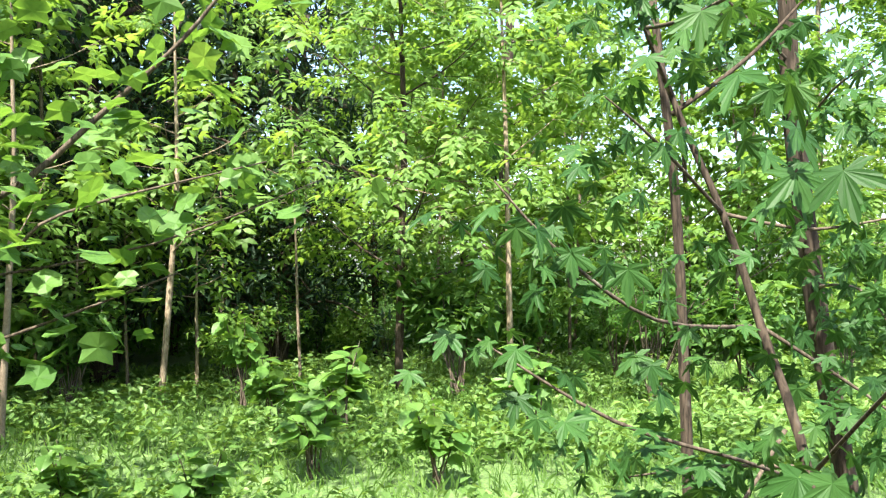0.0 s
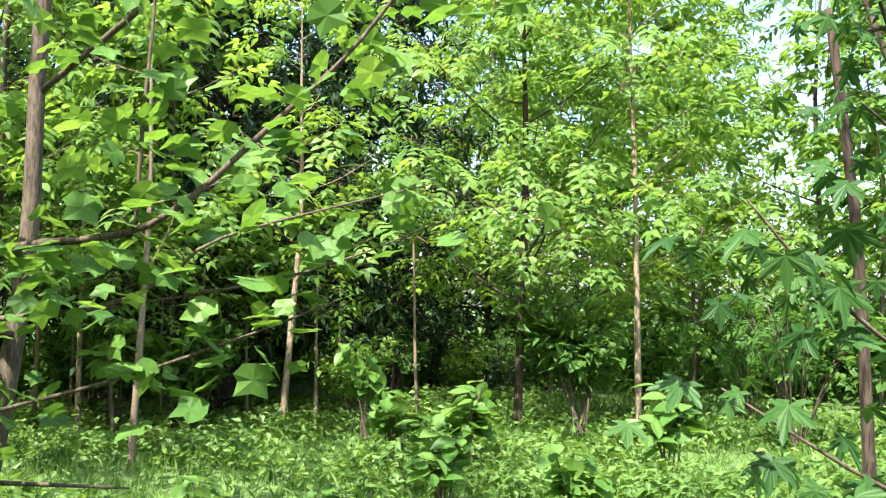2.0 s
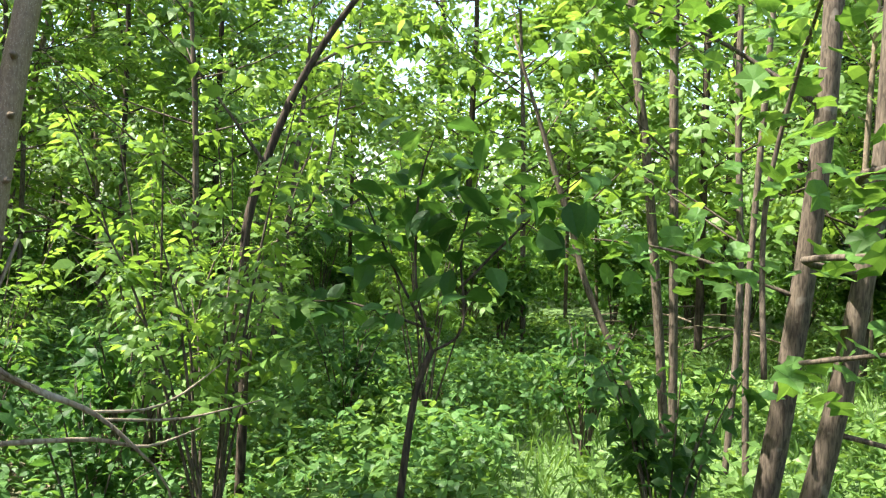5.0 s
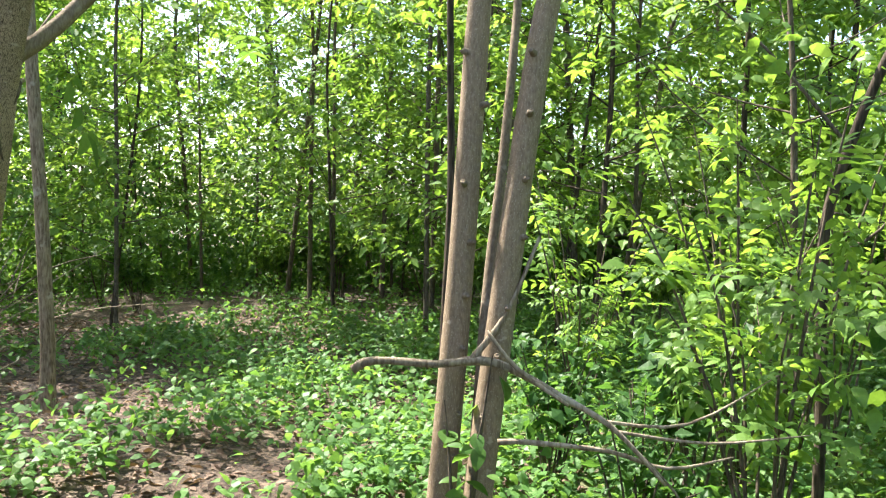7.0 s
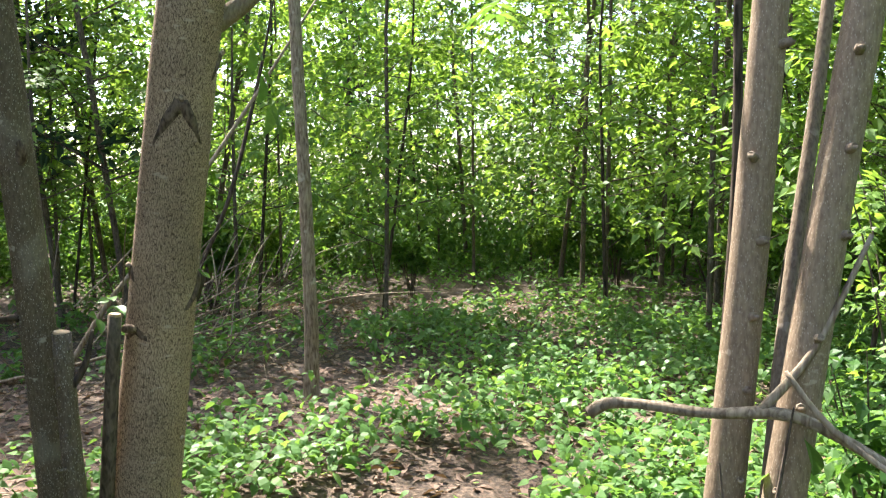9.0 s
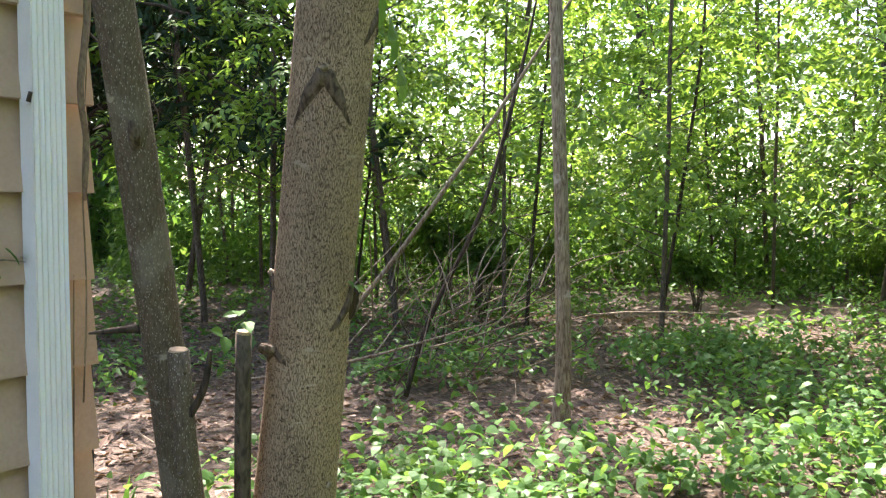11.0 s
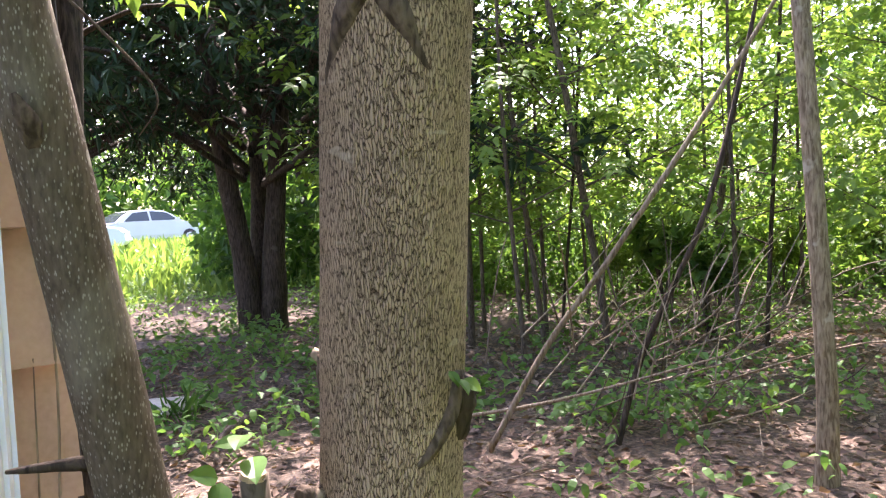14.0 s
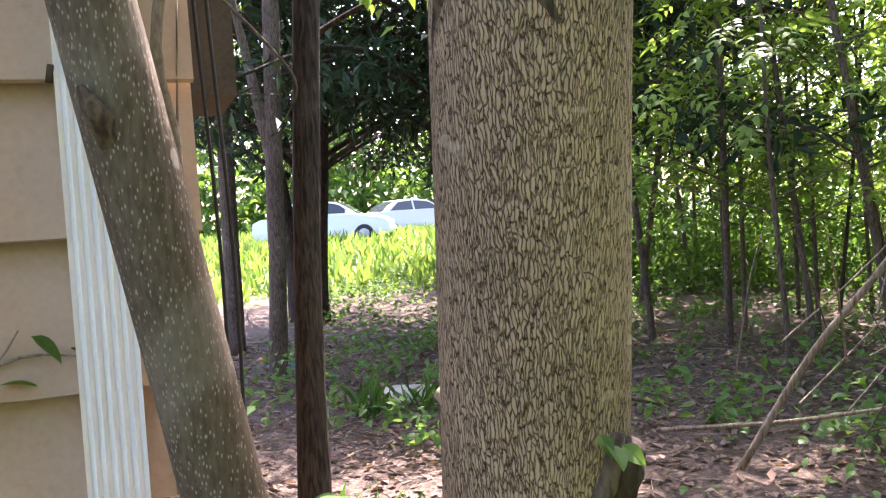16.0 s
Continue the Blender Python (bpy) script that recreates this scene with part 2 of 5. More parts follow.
CUT_WOOD = speckled("cut_wood", [(0.3, (0.30, 0.20, 0.12)), (0.7, (0.52, 0.38, 0.25))], 8, 60, 0.8, 0.2, 0.004)
SIDING = speckled("siding_paint", [(0.25, (0.36, 0.235, 0.155)), (0.5, (0.47, 0.32, 0.225)), (0.8, (0.55, 0.39, 0.285))], 3.0, 90, 0.75, 0.12, 0.004, 0.35)
SIDING_EDGE = speckled("siding_edge", [(0.3, (0.035, 0.026, 0.02)), (0.7, (0.12, 0.09, 0.065))], 4, 40, 0.9, 0.3, 0.004)
SPOUT = speckled("spout_enamel", [(0.25, (0.70, 0.71, 0.72)), (0.6, (0.82, 0.83, 0.84))], 4.0, 120, 0.35, 0.03, 0.002, 0.3)


def ground_material():
    """Bare soil with leaf crumbs near the house, mossy turf in the clearing, one sheet."""
    m, n, l, p = material("forest_floor")
    tex = n.new("ShaderNodeTexCoord")
    sep = n.new("ShaderNodeSeparateXYZ")
    l.new(tex.outputs["Object"], sep.inputs[0])
    big = n.new("ShaderNodeTexNoise")
    big.inputs["Scale"].default_value, big.inputs["Detail"].default_value = 0.45, 4.0
    fine = n.new("ShaderNodeTexNoise")
    fine.inputs["Scale"].default_value, fine.inputs["Detail"].default_value = 30.0, 8.0
    l.new(tex.outputs["Object"], big.inputs["Vector"])
    l.new(tex.outputs["Object"], fine.inputs["Vector"])
    litter = ramp(n, [(0.28, (0.017, 0.011, 0.007)), (0.5, (0.064, 0.042, 0.028)), (0.75, (0.18, 0.122, 0.085))])
    turf = ramp(n, [(0.3, (0.045, 0.07, 0.02)), (0.55, (0.085, 0.15, 0.035)), (0.8, (0.15, 0.21, 0.06))])
    l.new(fine.outputs["Fac"], litter.inputs["Fac"])
    l.new(fine.outputs["Fac"], turf.inputs["Fac"])

    def math_node(op, a, b):
        k = n.new("ShaderNodeMath")
        k.operation = op
        for i, v in enumerate((a, b)):
            if isinstance(v, (int, float)):
                k.inputs[i].default_value = v
            else:
                l.new(v, k.inputs[i])
        return k.outputs[0]

    east = math_node("MULTIPLY", math_node("SUBTRACT", sep.outputs["X"], 0.3), 0.5)
    west = math_node("MULTIPLY", math_node("SUBTRACT", -16.0, sep.outputs["X"]), 0.5)
    best = math_node("ADD", math_node("MAXIMUM", east, west), math_node("MULTIPLY", math_node("SUBTRACT", big.outputs["Fac"], 0.5), 3.0))
    clamp = n.new("ShaderNodeClamp")
    l.new(best, clamp.inputs["Value"])
    mx = n.new("ShaderNodeMix")
    mx.data_type = "RGBA"
    l.new(clamp.outputs[0], mx.inputs["Factor"])
    l.new(litter.outputs["Color"], mx.inputs["A"])
    l.new(turf.outputs["Color"], mx.inputs["B"])
    l.new(mx.outputs["Result"], p.inputs["Base Color"])
    p.inputs["Roughness"].default_value = 0.95
    bp = n.new("ShaderNodeBump")
    bp.inputs["Strength"].default_value, bp.inputs["Distance"].default_value = 0.8, 0.03
    l.new(fine.outputs["Fac"], bp.inputs["Height"])
    l.new(bp.outputs[0], p.inputs["Normal"])
    return m


FLOOR = ground_material()

# ---------------------------------------------------------------- geometry helpers
rng = np.random.default_rng(7)


def ground_z(x, y):
    """The gentle swell of the forest floor, rising to the lawn beyond the house."""
    near = np.exp(-((np.asarray(x) ** 2 + np.asarray(y) ** 2) / 900.0))
    u = np.clip((-np.asarray(x) - 16.0) / 11.0, 0, 1)
    return 0.6 * u * u * (3 - 2 * u) + near * (0.05 * np.sin(0.9 * x + 0.4) * np.cos(0.7 * y) + 0.03 * np.sin(2.1 * x - 1.3 * y))


class Shape:
    """Collects rings and leaves, then becomes one mesh."""

    def __init__(self):
        self.v, self.f = [], []

    def tube(self, pts, radii, seg=8, close=True, knobs=0.0):
        """A smooth tapered limb along a few points."""
        pts = [Vector(p) for p in pts]
        fine, rad = [], []
        steps = 4 if len(pts) > 2 else 3 if seg > 3 else 1
        for i in range(len(pts) - 1):
            a, b = pts[max(i - 1, 0)], pts[i]
            c, d = pts[i + 1], pts[min(i + 2, len(pts) - 1)]
            for k in range(steps):
                u = k / steps
                fine.append(0.5 * (2 * b + (c - a) * u + (2 * a - 5 * b + 4 * c - d) * u * u + (3 * b - a - 3 * c + d) * u ** 3))
                rad.append(radii[i] + (radii[i + 1] - radii[i]) * u)
        fine.append(pts[-1])
        rad.append(radii[-1])
        start = len(self.v)
        side = Vector((0.31, 0.95, 0.05))
        for i, (c, r) in enumerate(zip(fine, rad)):
            way = (fine[min(i + 1, len(fine) - 1)] - fine[max(i - 1, 0)]).normalized()
            u = (side - way * side.dot(way)).normalized()
            w = way.cross(u)
            for k in range(seg):
                an = 2 * math.pi * k / seg
                rr = r * (1 + knobs * (rng.random() - 0.5))
                self.v.append(tuple(c + (u * math.cos(an) + w * math.sin(an)) * rr))
        for i in range(len(fine) - 1):
            for k in range(seg):
                a, b = start + i * seg + k, start + i * seg + (k + 1) % seg
                self.f.append((a, b, b + seg, a + seg))
        if close:
            self.f.append(tuple(range(start + seg - 1, start - 1, -1)))
            last = start + (len(fine) - 1) * seg
            self.f.append(tuple(range(last, last + seg)))
        return self

    def box(self, lo, hi):
        s = len(self.v)
        for z in (lo[2], hi[2]):
            self.v += [(lo[0], lo[1], z), (hi[0], lo[1], z), (hi[0], hi[1], z), (lo[0], hi[1], z)]
        self.f += [tuple(s + i for i in q) for q in ((3, 2, 1, 0), (4, 5, 6, 7), (0, 1, 5, 4), (1, 2, 6, 5), (2, 3, 7, 6), (3, 0, 4, 7))]
        return self

    def prism(self, outline, a, b, axis=1):
        """An outline in the two other axes, drawn out from a to b along an axis."""
        s, n = len(self.v), len(outline)
        for t in (a, b):
            for u, w in outline:
                self.v.append({0: (t, u, w), 1: (u, t, w), 2: (u, w, t)}[axis])
        for i in range(n):
            j = (i + 1) % n
            self.f.append((s + i, s + j, s + n + j, s + n + i))
        self.f += [tuple(range(s + n - 1, s - 1, -1)), tuple(range(s + n, s + 2 * n))]
        return self

    def mesh(self, name, mat, smooth=True):
        me = bpy.data.meshes.new(name)
        me.from_pydata(self.v, [], self.f)
        me.polygons.foreach_set("use_smooth", [smooth] * len(me.polygons))
        me.materials.append(mat)
        me.update()
        return me


def part(name, me, parent, label=""):
    ob = new(name, me)
    ob.parent = parent
    if label:
        ob["label"] = label
    return ob


# leaf outlines: x across, y along, z up; a folded blade each
SIMPLE = (np.array([(0, 0, 0), (0.27, 0.4, 0.07), (-0.27, 0.4, 0.07), (0, 0.45, 0), (0, 1, -0.12)], float),
          [(0, 1, 3), (0, 3, 2), (3, 1, 4), (3, 4, 2)])
FOLD = (np.array([(0, 0, 0), (0.29, 0.36, 0.06), (-0.29, 0.36, 0.06), (0, 1, -0.16)], float), [(0, 1, 3), (0, 3, 2)])
BROAD = (np.array([(0, 0, 0), (0.24, 0.22, 0.04), (-0.24, 0.22, 0.04), (0.25, 0.55, 0.0), (-0.25, 0.55, 0.0), (0, 1, -0.2)], float), [(0, 1, 2), (2, 1, 3), (2, 3, 4), (4, 3, 5)])
NARROW = (np.array([(0, 0, 0), (0.16, 0.4, 0.05), (-0.16, 0.4, 0.05), (0, 1, -0.15)], float), [(0, 1, 3), (0, 3, 2)])
BLADE = (np.array([(-0.018, 0, 0), (0.018, 0, 0), (0.012, 0.6, 0.03), (0, 1.0, -0.12)], float), [(0, 1, 2), (0, 2, 3)])
FLAKE = (np.array([(0, 0, 0), (0.3, 0.45, 0.12), (-0.3, 0.5, 0.1), (0, 1, 0.02)], float), [(0, 1, 3), (0, 3, 2)])


def compound(pairs=3):
    v, f = [], []

    def leaflet(x, y, ang, ln):
        s = len(v)
        c, si = math.cos(ang), math.sin(ang)
        for px, py, pz in ((0, 0, 0), (0.2, 0.3, 0.03), (-0.2, 0.3, 0.03), (0.17, 0.62, -0.04), (-0.17, 0.62, -0.04), (0, 1, -0.22)):
            v.append((x + (px * c + py * si) * ln, y + (-px * si + py * c) * ln, pz * ln - 0.22 * y * y))
        f.extend([(s, s + 1, s + 2), (s + 2, s + 1, s + 3), (s + 2, s + 3, s + 4), (s + 4, s + 3, s + 5)])

    for i in range(pairs):
        y = 0.18 + 0.5 * i / max(pairs - 1, 1)
        leaflet(0.01, y, 1.05, 0.36)
        leaflet(-0.01, y, -1.05, 0.36)
    leaflet(0, 0.68, 0, 0.38)
    return np.array(v, float), f


def lobed(tips, notches, width=1.0, curl=0.2):
    """A palmate leaf from its lobe tips and notches (angle, reach), with toothed edges."""
    rim = []
    for (ta, tr), (na, nr) in zip(tips, notches):
        for da, fr in ((-19, 0.56), (-14, 0.70), (-9, 0.68), (-6, 0.86), (0, 1.0), (6, 0.86), (9, 0.68), (14, 0.70), (19, 0.56)):
            rim.append((ta + da, tr * fr))
        rim.append((na, nr))
    v = [(0, 0.3, 0)]
    for an, r in rim:
        x, y = math.sin(radians(an)) * r * width * 0.7, 0.3 + math.cos(radians(an)) * r * 0.7
        v.append((x, y, -curl * (x * x + (y - 0.3) ** 2) + 0.05 * abs(x)))
    f = [(0, i + 1, i) for i in range(1, len(v) - 1)]
    return np.array(v, float), f


def ovate(steps=6, width=0.33):
    """A pointed oval leaf with a folded midrib and a drooping tip."""
    v, f = [(0, 0, 0)], []
    for i in range(1, steps):
        u = i / steps
        w = width * math.sin(math.pi * u ** 0.75) ** 0.9
        z = -0.22 * u * u
        v += [(0, u, z), (w, u + 0.02, z + 0.22 * w), (-w, u + 0.02, z + 0.22 * w)]
    v.append((0, 1, -0.24))
    f += [(0, 2, 1), (0, 1, 3)]
    for i in range(steps - 2):
        a = 1 + 3 * i
        f += [(a, a + 1, a + 4), (a, a + 4, a + 3), (a, a + 3, a + 5), (a, a + 5, a + 2)]
    a = 1 + 3 * (steps - 2)
    f += [(a, a + 1, a + 3), (a, a + 3, a + 2)]
    return np.array(v, float), f


OVATE = ovate()
COMPOUND = compound(3)
MAPLE = lobed([(-105, 0.55), (-52, 0.9), (0, 1.0), (52, 0.9), (105, 0.55)], [(-78, 0.30), (-26, 0.36), (26, 0.36), (78, 0.30), (180, 0.14)], 1.0, 0.35)
TULIP = (np.array([(0, 0, 0), (0.3, 0.05, 0.04), (0.5, 0.32, 0.0), (0.36, 0.5, 0.05), (0.42, 0.85, -0.08), (0.0, 0.76, -0.04),
                   (-0.42, 0.85, -0.08), (-0.36, 0.5, 0.05), (-0.5, 0.32, 0.0), (-0.3, 0.05, 0.04), (0, 0.42, -0.02)], float),
         [(10, i, (i + 1) % 10) for i in range(10)])


def leaf_mesh(name, pos, size, shape, mat, tilt=35, droop=20, heading=None, smooth=False):
    """Many leaves in one mesh, each turned its own way."""
    tv, tf = shape
    n = len(pos)
    pos, size = np.asarray(pos, float), np.asarray(size, float)
    h = rng.uniform(0, 2 * np.pi, n) if heading is None else np.asarray(heading)
    a = np.radians(rng.normal(-droop, tilt, n))
    b = np.radians(rng.normal(0, tilt, n))
    ch, sh, ca, sa_, cb, sb = np.cos(h), np.sin(h), np.cos(a), np.sin(a), np.cos(b), np.sin(b)
    z = np.zeros(n)
    o = np.ones(n)
    rz = np.stack([np.stack([ch, -sh, z], -1), np.stack([sh, ch, z], -1), np.stack([z, z, o], -1)], 1)
    rx = np.stack([np.stack([o, z, z], -1), np.stack([z, ca, -sa_], -1), np.stack([z, sa_, ca], -1)], 1)
    ry = np.stack([np.stack([cb, z, sb], -1), np.stack([z, o, z], -1), np.stack([-sb, z, cb], -1)], 1)
    rot = rz @ rx @ ry
    v = np.einsum("nij,kj->nki", rot, tv) * size[:, None, None] + pos[:, None, :]
    k = len(tv)
    f = (np.array(tf)[None] + (np.arange(n) * k)[:, None, None]).reshape(-1, 3)
    me = bpy.data.meshes.new(name)
    me.vertices.add(n * k)
    me.vertices.foreach_set("co", v.ravel())
    me.loops.add(f.size)
    me.loops.foreach_set("vertex_index", f.ravel().astype(np.int32))
    me.polygons.add(len(f))
    me.polygons.foreach_set("loop_start", np.arange(0, f.size, 3, dtype=np.int32))
    me.polygons.foreach_set("use_smooth", np.full(len(f), smooth))
    me.materials.append(mat)
    me.update(calc_edges=True)
    me.validate()
    return me


def sprays(ends, per, spread, flat=0.5):
    """Leaf places along twigs that fan out from limb ends."""
    out = []
    for e in ends:
        c = np.array(e)
        for _ in range(per):
            out.append(c + rng.normal(0, 1, 3) * (spread, spread, spread * flat))
    return np.array(out)


# ---------------------------------------------------------------- ground
def make_ground():
    near = np.arange(-12, 14.01, 0.22)
    far = np.array([14.6, 16, 18, 21, 25, 30, 38, 50, 70, 110, 180, 300, 600])
    xs = np.concatenate([-far[::-1], near, far])
    gx, gy = np.meshgrid(xs, xs, indexing="ij")
    gz = ground_z(gx, gy) + np.where((abs(gx) < 12) & (abs(gy) < 13), rng.normal(0, 0.008, gx.shape), 0)
    n = len(xs)
    v = np.stack([gx, gy, gz], -1).reshape(-1, 3)
    i, j = np.meshgrid(np.arange(n - 1), np.arange(n - 1), indexing="ij")
    q = (i * n + j).ravel()
    s = Shape()
    s.v, s.f = v.tolist(), np.stack([q, q + n, q + n + 1, q + 1], -1).tolist()
    return tagged(new("ground", s.mesh("ground", FLOOR)), "brown leaf-littered woodland soil with green turf in the clearing", "ground", "", "structure")


make_ground()

# ---------------------------------------------------------------- woodland trees: a few grown kinds, then copies
def grow_tree(name, height, radius, crown_from, reach, leaves, shape, leaf_size, leaf_mat, bark, label, limbs=16, lean=0.3, group="", droop=20, twigs=7, loose=0.05, tilt=17):
    tree = tagged(new(name), label, "tree", group)
    top = Vector((rng.normal(0, lean), rng.normal(0, lean), height))
    mid = top * 0.5 + Vector((rng.normal(0, 0.026 * height), rng.normal(0, 0.026 * height), 0)) * (0.35 if name == "sapling" else 1.0)
    trunk = Shape().tube([(0, 0, -0.12), (0.01, 0.0, 0.25), tuple(mid * 0.55), tuple(mid), tuple(mid.lerp(top, 0.55)), tuple(top)],
                         [radius * 1.35, radius * 1.05, radius * 0.95, radius * 0.75, radius * 0.45, radius * 0.12], 8, knobs=0.12)
    twig_list = []
    for i in range(limbs):
        u = crown_from + (1 - crown_from) * (i + rng.random()) / limbs
        z = u * height
        base = Vector((0, 0, 0)).lerp(mid, min(u / 0.5, 1)) if u < 0.5 else mid.lerp(top, (u - 0.5) / 0.5)
        an = i * 2.4 + rng.normal(0, 0.4)
        ln = reach * (1.05 - 0.65 * u) * rng.uniform(0.7, 1.25)
        way = Vector((math.cos(an), math.sin(an), rng.uniform(0.25, 0.8)))
        tip = base + way * ln
        bend = base.lerp(tip, 0.5) + Vector((0, 0, -0.06 * ln))
        r = radius * (0.42 - 0.25 * u)
        trunk.tube([tuple(base), tuple(bend), tuple(tip)], [r, r * 0.6, r * 0.18], 4, close=False)
        out = math.atan2(way.y, way.x)
        for k in range(twigs):
            t = 0.22 + 0.78 * (k + rng.random()) / twigs
            b = base.lerp(bend, t / 0.5) if t < 0.5 else bend.lerp(tip, (t - 0.5) / 0.5)
            a = out + (-1) ** k * rng.uniform(0.25, 1.25)
            tl = 0.42 * ln * rng.uniform(0.6, 1.3) * (1.15 - 0.5 * t)
            e = b + Vector((math.cos(a) * tl, math.sin(a) * tl, tl * rng.normal(0.05, 0.22)))
            trunk.tube([tuple(b), tuple(e)], [r * 0.3, r * 0.08], 3, close=False)
            twig_list.append((b, e, a))
    part("trunk", trunk.mesh("trunk", bark), tree)
    each = max(1, leaves // len(twig_list))
    pos, head = [], []
    for b, e, a in twig_list:
        for q in range(each):
            u = 0.12 + 0.93 * (q + rng.random()) / each
            c = b + (e - b) * u
            pos.append((c.x + rng.normal(0, loose), c.y + rng.normal(0, loose), c.z + rng.normal(0, loose * 0.45)))
            head.append(a - math.pi / 2 + (-1) ** q * rng.uniform(0.2, 1.2))
    pos = np.array(pos)
    part("crown", leaf_mesh("crown", pos, rng.uniform(0.7, 1.3, len(pos)) * leaf_size, shape, leaf_mat, tilt, droop, head), tree)
    return tree


def grow_shrub(name, height, spread, stems, leaves, shape, leaf_size, leaf_mat, bark, label, category="shrub", group="", droop=15):
    shrub = tagged(new(name), label, category, group)
    wood, ends = Shape(), []
    for i in range(stems):
        an, r = rng.uniform(0, 6.28), spread * math.sqrt(rng.random())
        tip = Vector((math.cos(an) * r, math.sin(an) * r, height * rng.uniform(0.6, 1.1)))
        mid = tip * 0.55 + Vector((0, 0, 0.12 * height))
        wood.tube([(rng.normal(0, 0.03), rng.normal(0, 0.03), -0.05), tuple(mid), tuple(tip)], [0.009, 0.006, 0.002], 4, close=False)
        for k in range(6):
            ends.append(tuple(mid.lerp(tip, k / 5 * 1.2 - 0.35)))
    part("stem", wood.mesh("stem", bark), shrub)
    pos = sprays(ends, max(1, leaves // len(ends)), 0.13 * max(spread, 0.3), 0.7)
    pos[:, 2] = np.maximum(pos[:, 2], 0.03)
    part("foliage", leaf_mesh("foliage", pos, rng.uniform(0.65, 1.3, len(pos)) * leaf_size, shape, leaf_mat, 28, droop), shrub)
    return shrub


class Plot:
    """Places things apart from each other and away from the walk."""

    def __init__(self):
        self.taken = []

    def free(self, x, y, gap):
        return all((x - a) ** 2 + (y - b) ** 2 > gap * gap for a, b in self.taken)

    def fill(self, protos, count, area, gap, scale=(0.85, 1.2)):
        """area(rng) gives a spot or None. The first of each kind is moved, the rest are copies."""
        made, tries, used = 0, 0, set()
        while made < count and tries < count * 60:
            tries += 1
            spot = area()
            if spot is None or not self.free(*spot, gap):
                continue
            x, y = spot
            self.taken.append((x, y))
            k = int(rng.integers(len(protos)))
            s = rng.uniform(*scale)
            m = Matrix.LocRotScale((x, y, float(ground_z(x, y))), Euler((0, 0, rng.uniform(0, 6.28))), (s, s, s))
            if k in used:
                copy_thing(protos[k], m)
            else:
                protos[k].matrix_basis = m
                used.add(k)
            made += 1
        for k, p in enumerate(protos):
            if k not in used:
                for o in (*p.children_recursive, p):
                    bpy.data.objects.remove(o)


def polar(cx, cy, r0, r1, a0, a1):
    """A spot in a ring's sector; angles in degrees clockwise from +y."""
    r = math.sqrt(rng.uniform(r0 * r0, r1 * r1))
    a = radians(rng.uniform(a0, a1))
    return cx + r * math.sin(a), cy + r * math.cos(a)


plot = Plot()
plot.taken += [(-2.86, 6.61), (-2.6, 7.4), (-5.3, 3.4), (8.6, -0.2), (6.1, 1.0), (-8.8, 3.8), (-12, 8.9)]

EDGE = [
    grow_tree("young_tree", 7.5, 0.034, 0.16, 2.0, 640, COMPOUND, 0.40, LEAF_BRIGHT, BARK_GREY, "slender young tree with bright yellow-green compound leaves", 22, 0.3, "trees of the woodland edge", 22),
    grow_tree("young_tree", 8.5, 0.04, 0.12, 2.2, 760, COMPOUND, 0.38, LEAF_BRIGHT, BARK_DARK, "young tree at the clearing with bright green drooping leaves", 24, 0.35, "trees of the woodland edge", 42),
    grow_tree("young_tree", 6.5, 0.032, 0.14, 1.9, 2500, BROAD, 0.195, LEAF_BRIGHT, BARK_TWIG, "young broadleaf tree with a full green crown", 22, 0.25, "trees of the woodland edge", 18),
]
WOOD = [
    grow_tree("woodland_tree", 8.0, 0.026, 0.12, 1.7, 2700, FOLD, 0.115, LEAF_BRIGHT, BARK_TWIG, "thin dark-stemmed woodland tree with sparse green leaves", 22, 0.5, "thin trees of the wood", 15, 7, 0.1, 22),
    grow_tree("woodland_tree", 8.5, 0.034, 0.15, 1.9, 360, COMPOUND, 0.3, LEAF_BRIGHT, BARK_TWIG, "tall thin woodland tree with feathery compound leaves", 22, 0.6, "thin trees of the wood", 18, 7, 0.08, 20),
    grow_tree("woodland_tree", 7.0, 0.021, 0.1, 1.6, 2600, FOLD, 0.115, LEAF_BRIGHT, BARK_DARK, "thin tree with fresh green leaves and dark bark", 22, 0.45, "thin trees of the wood", 15, 7, 0.1, 22),
]
# dense edge beyond the clearing
def edge_spot():
    x, y = polar(-0.5, 0, 9.2, 18, 20, 158)
    az = math.degrees(math.atan2(x + 0.5, y))
    return None if (az > 104 and math.hypot(x, y) < 13.5) or (az < 62 and math.hypot(x, y) < 11.5) else (x, y)


plot.fill(EDGE, 40, edge_spot, 1.15)
def wood_spot():
    x, y = polar(0, 1, 7.0, 19, -43, 22) if rng.random() < 0.82 else polar(0, 1, 10.0, 19, -53, -43)
    return None if x < -1.2 and math.hypot(x, y - 1) < 9.0 else (x, y)


plot.fill(WOOD, 70, wood_spot, 0.8)
DISTANT = [
    grow_tree("tall_tree", 11, 0.09, 0.12, 2.9, 3000, FOLD, 0.27, LEAF_BRIGHT, BARK_GREY, "tall tree in the distance with a bright leafy crown", 24, 0.5, "distant trees", 25),
    grow_tree("tall_tree", 12, 0.1, 0.1, 3.0, 3000, FOLD, 0.27, LEAF_MID, BARK_DARK, "tall tree in the distance with a dense green crown", 24, 0.5, "distant trees", 25),
]
plot.fill(DISTANT, 27, lambda: polar(0, 2, 20, 34, -48, 160), 2.2, (0.9, 1.3))
FAR_TREES = [grow_tree("far_tree", 13, 0.12, 0.04, 3.6, 4000, FOLD, 0.42, LEAF_MID, BARK_DARK, "distant green tree behind the lawn", 26, 0.5, "trees behind the lawn", 25)]
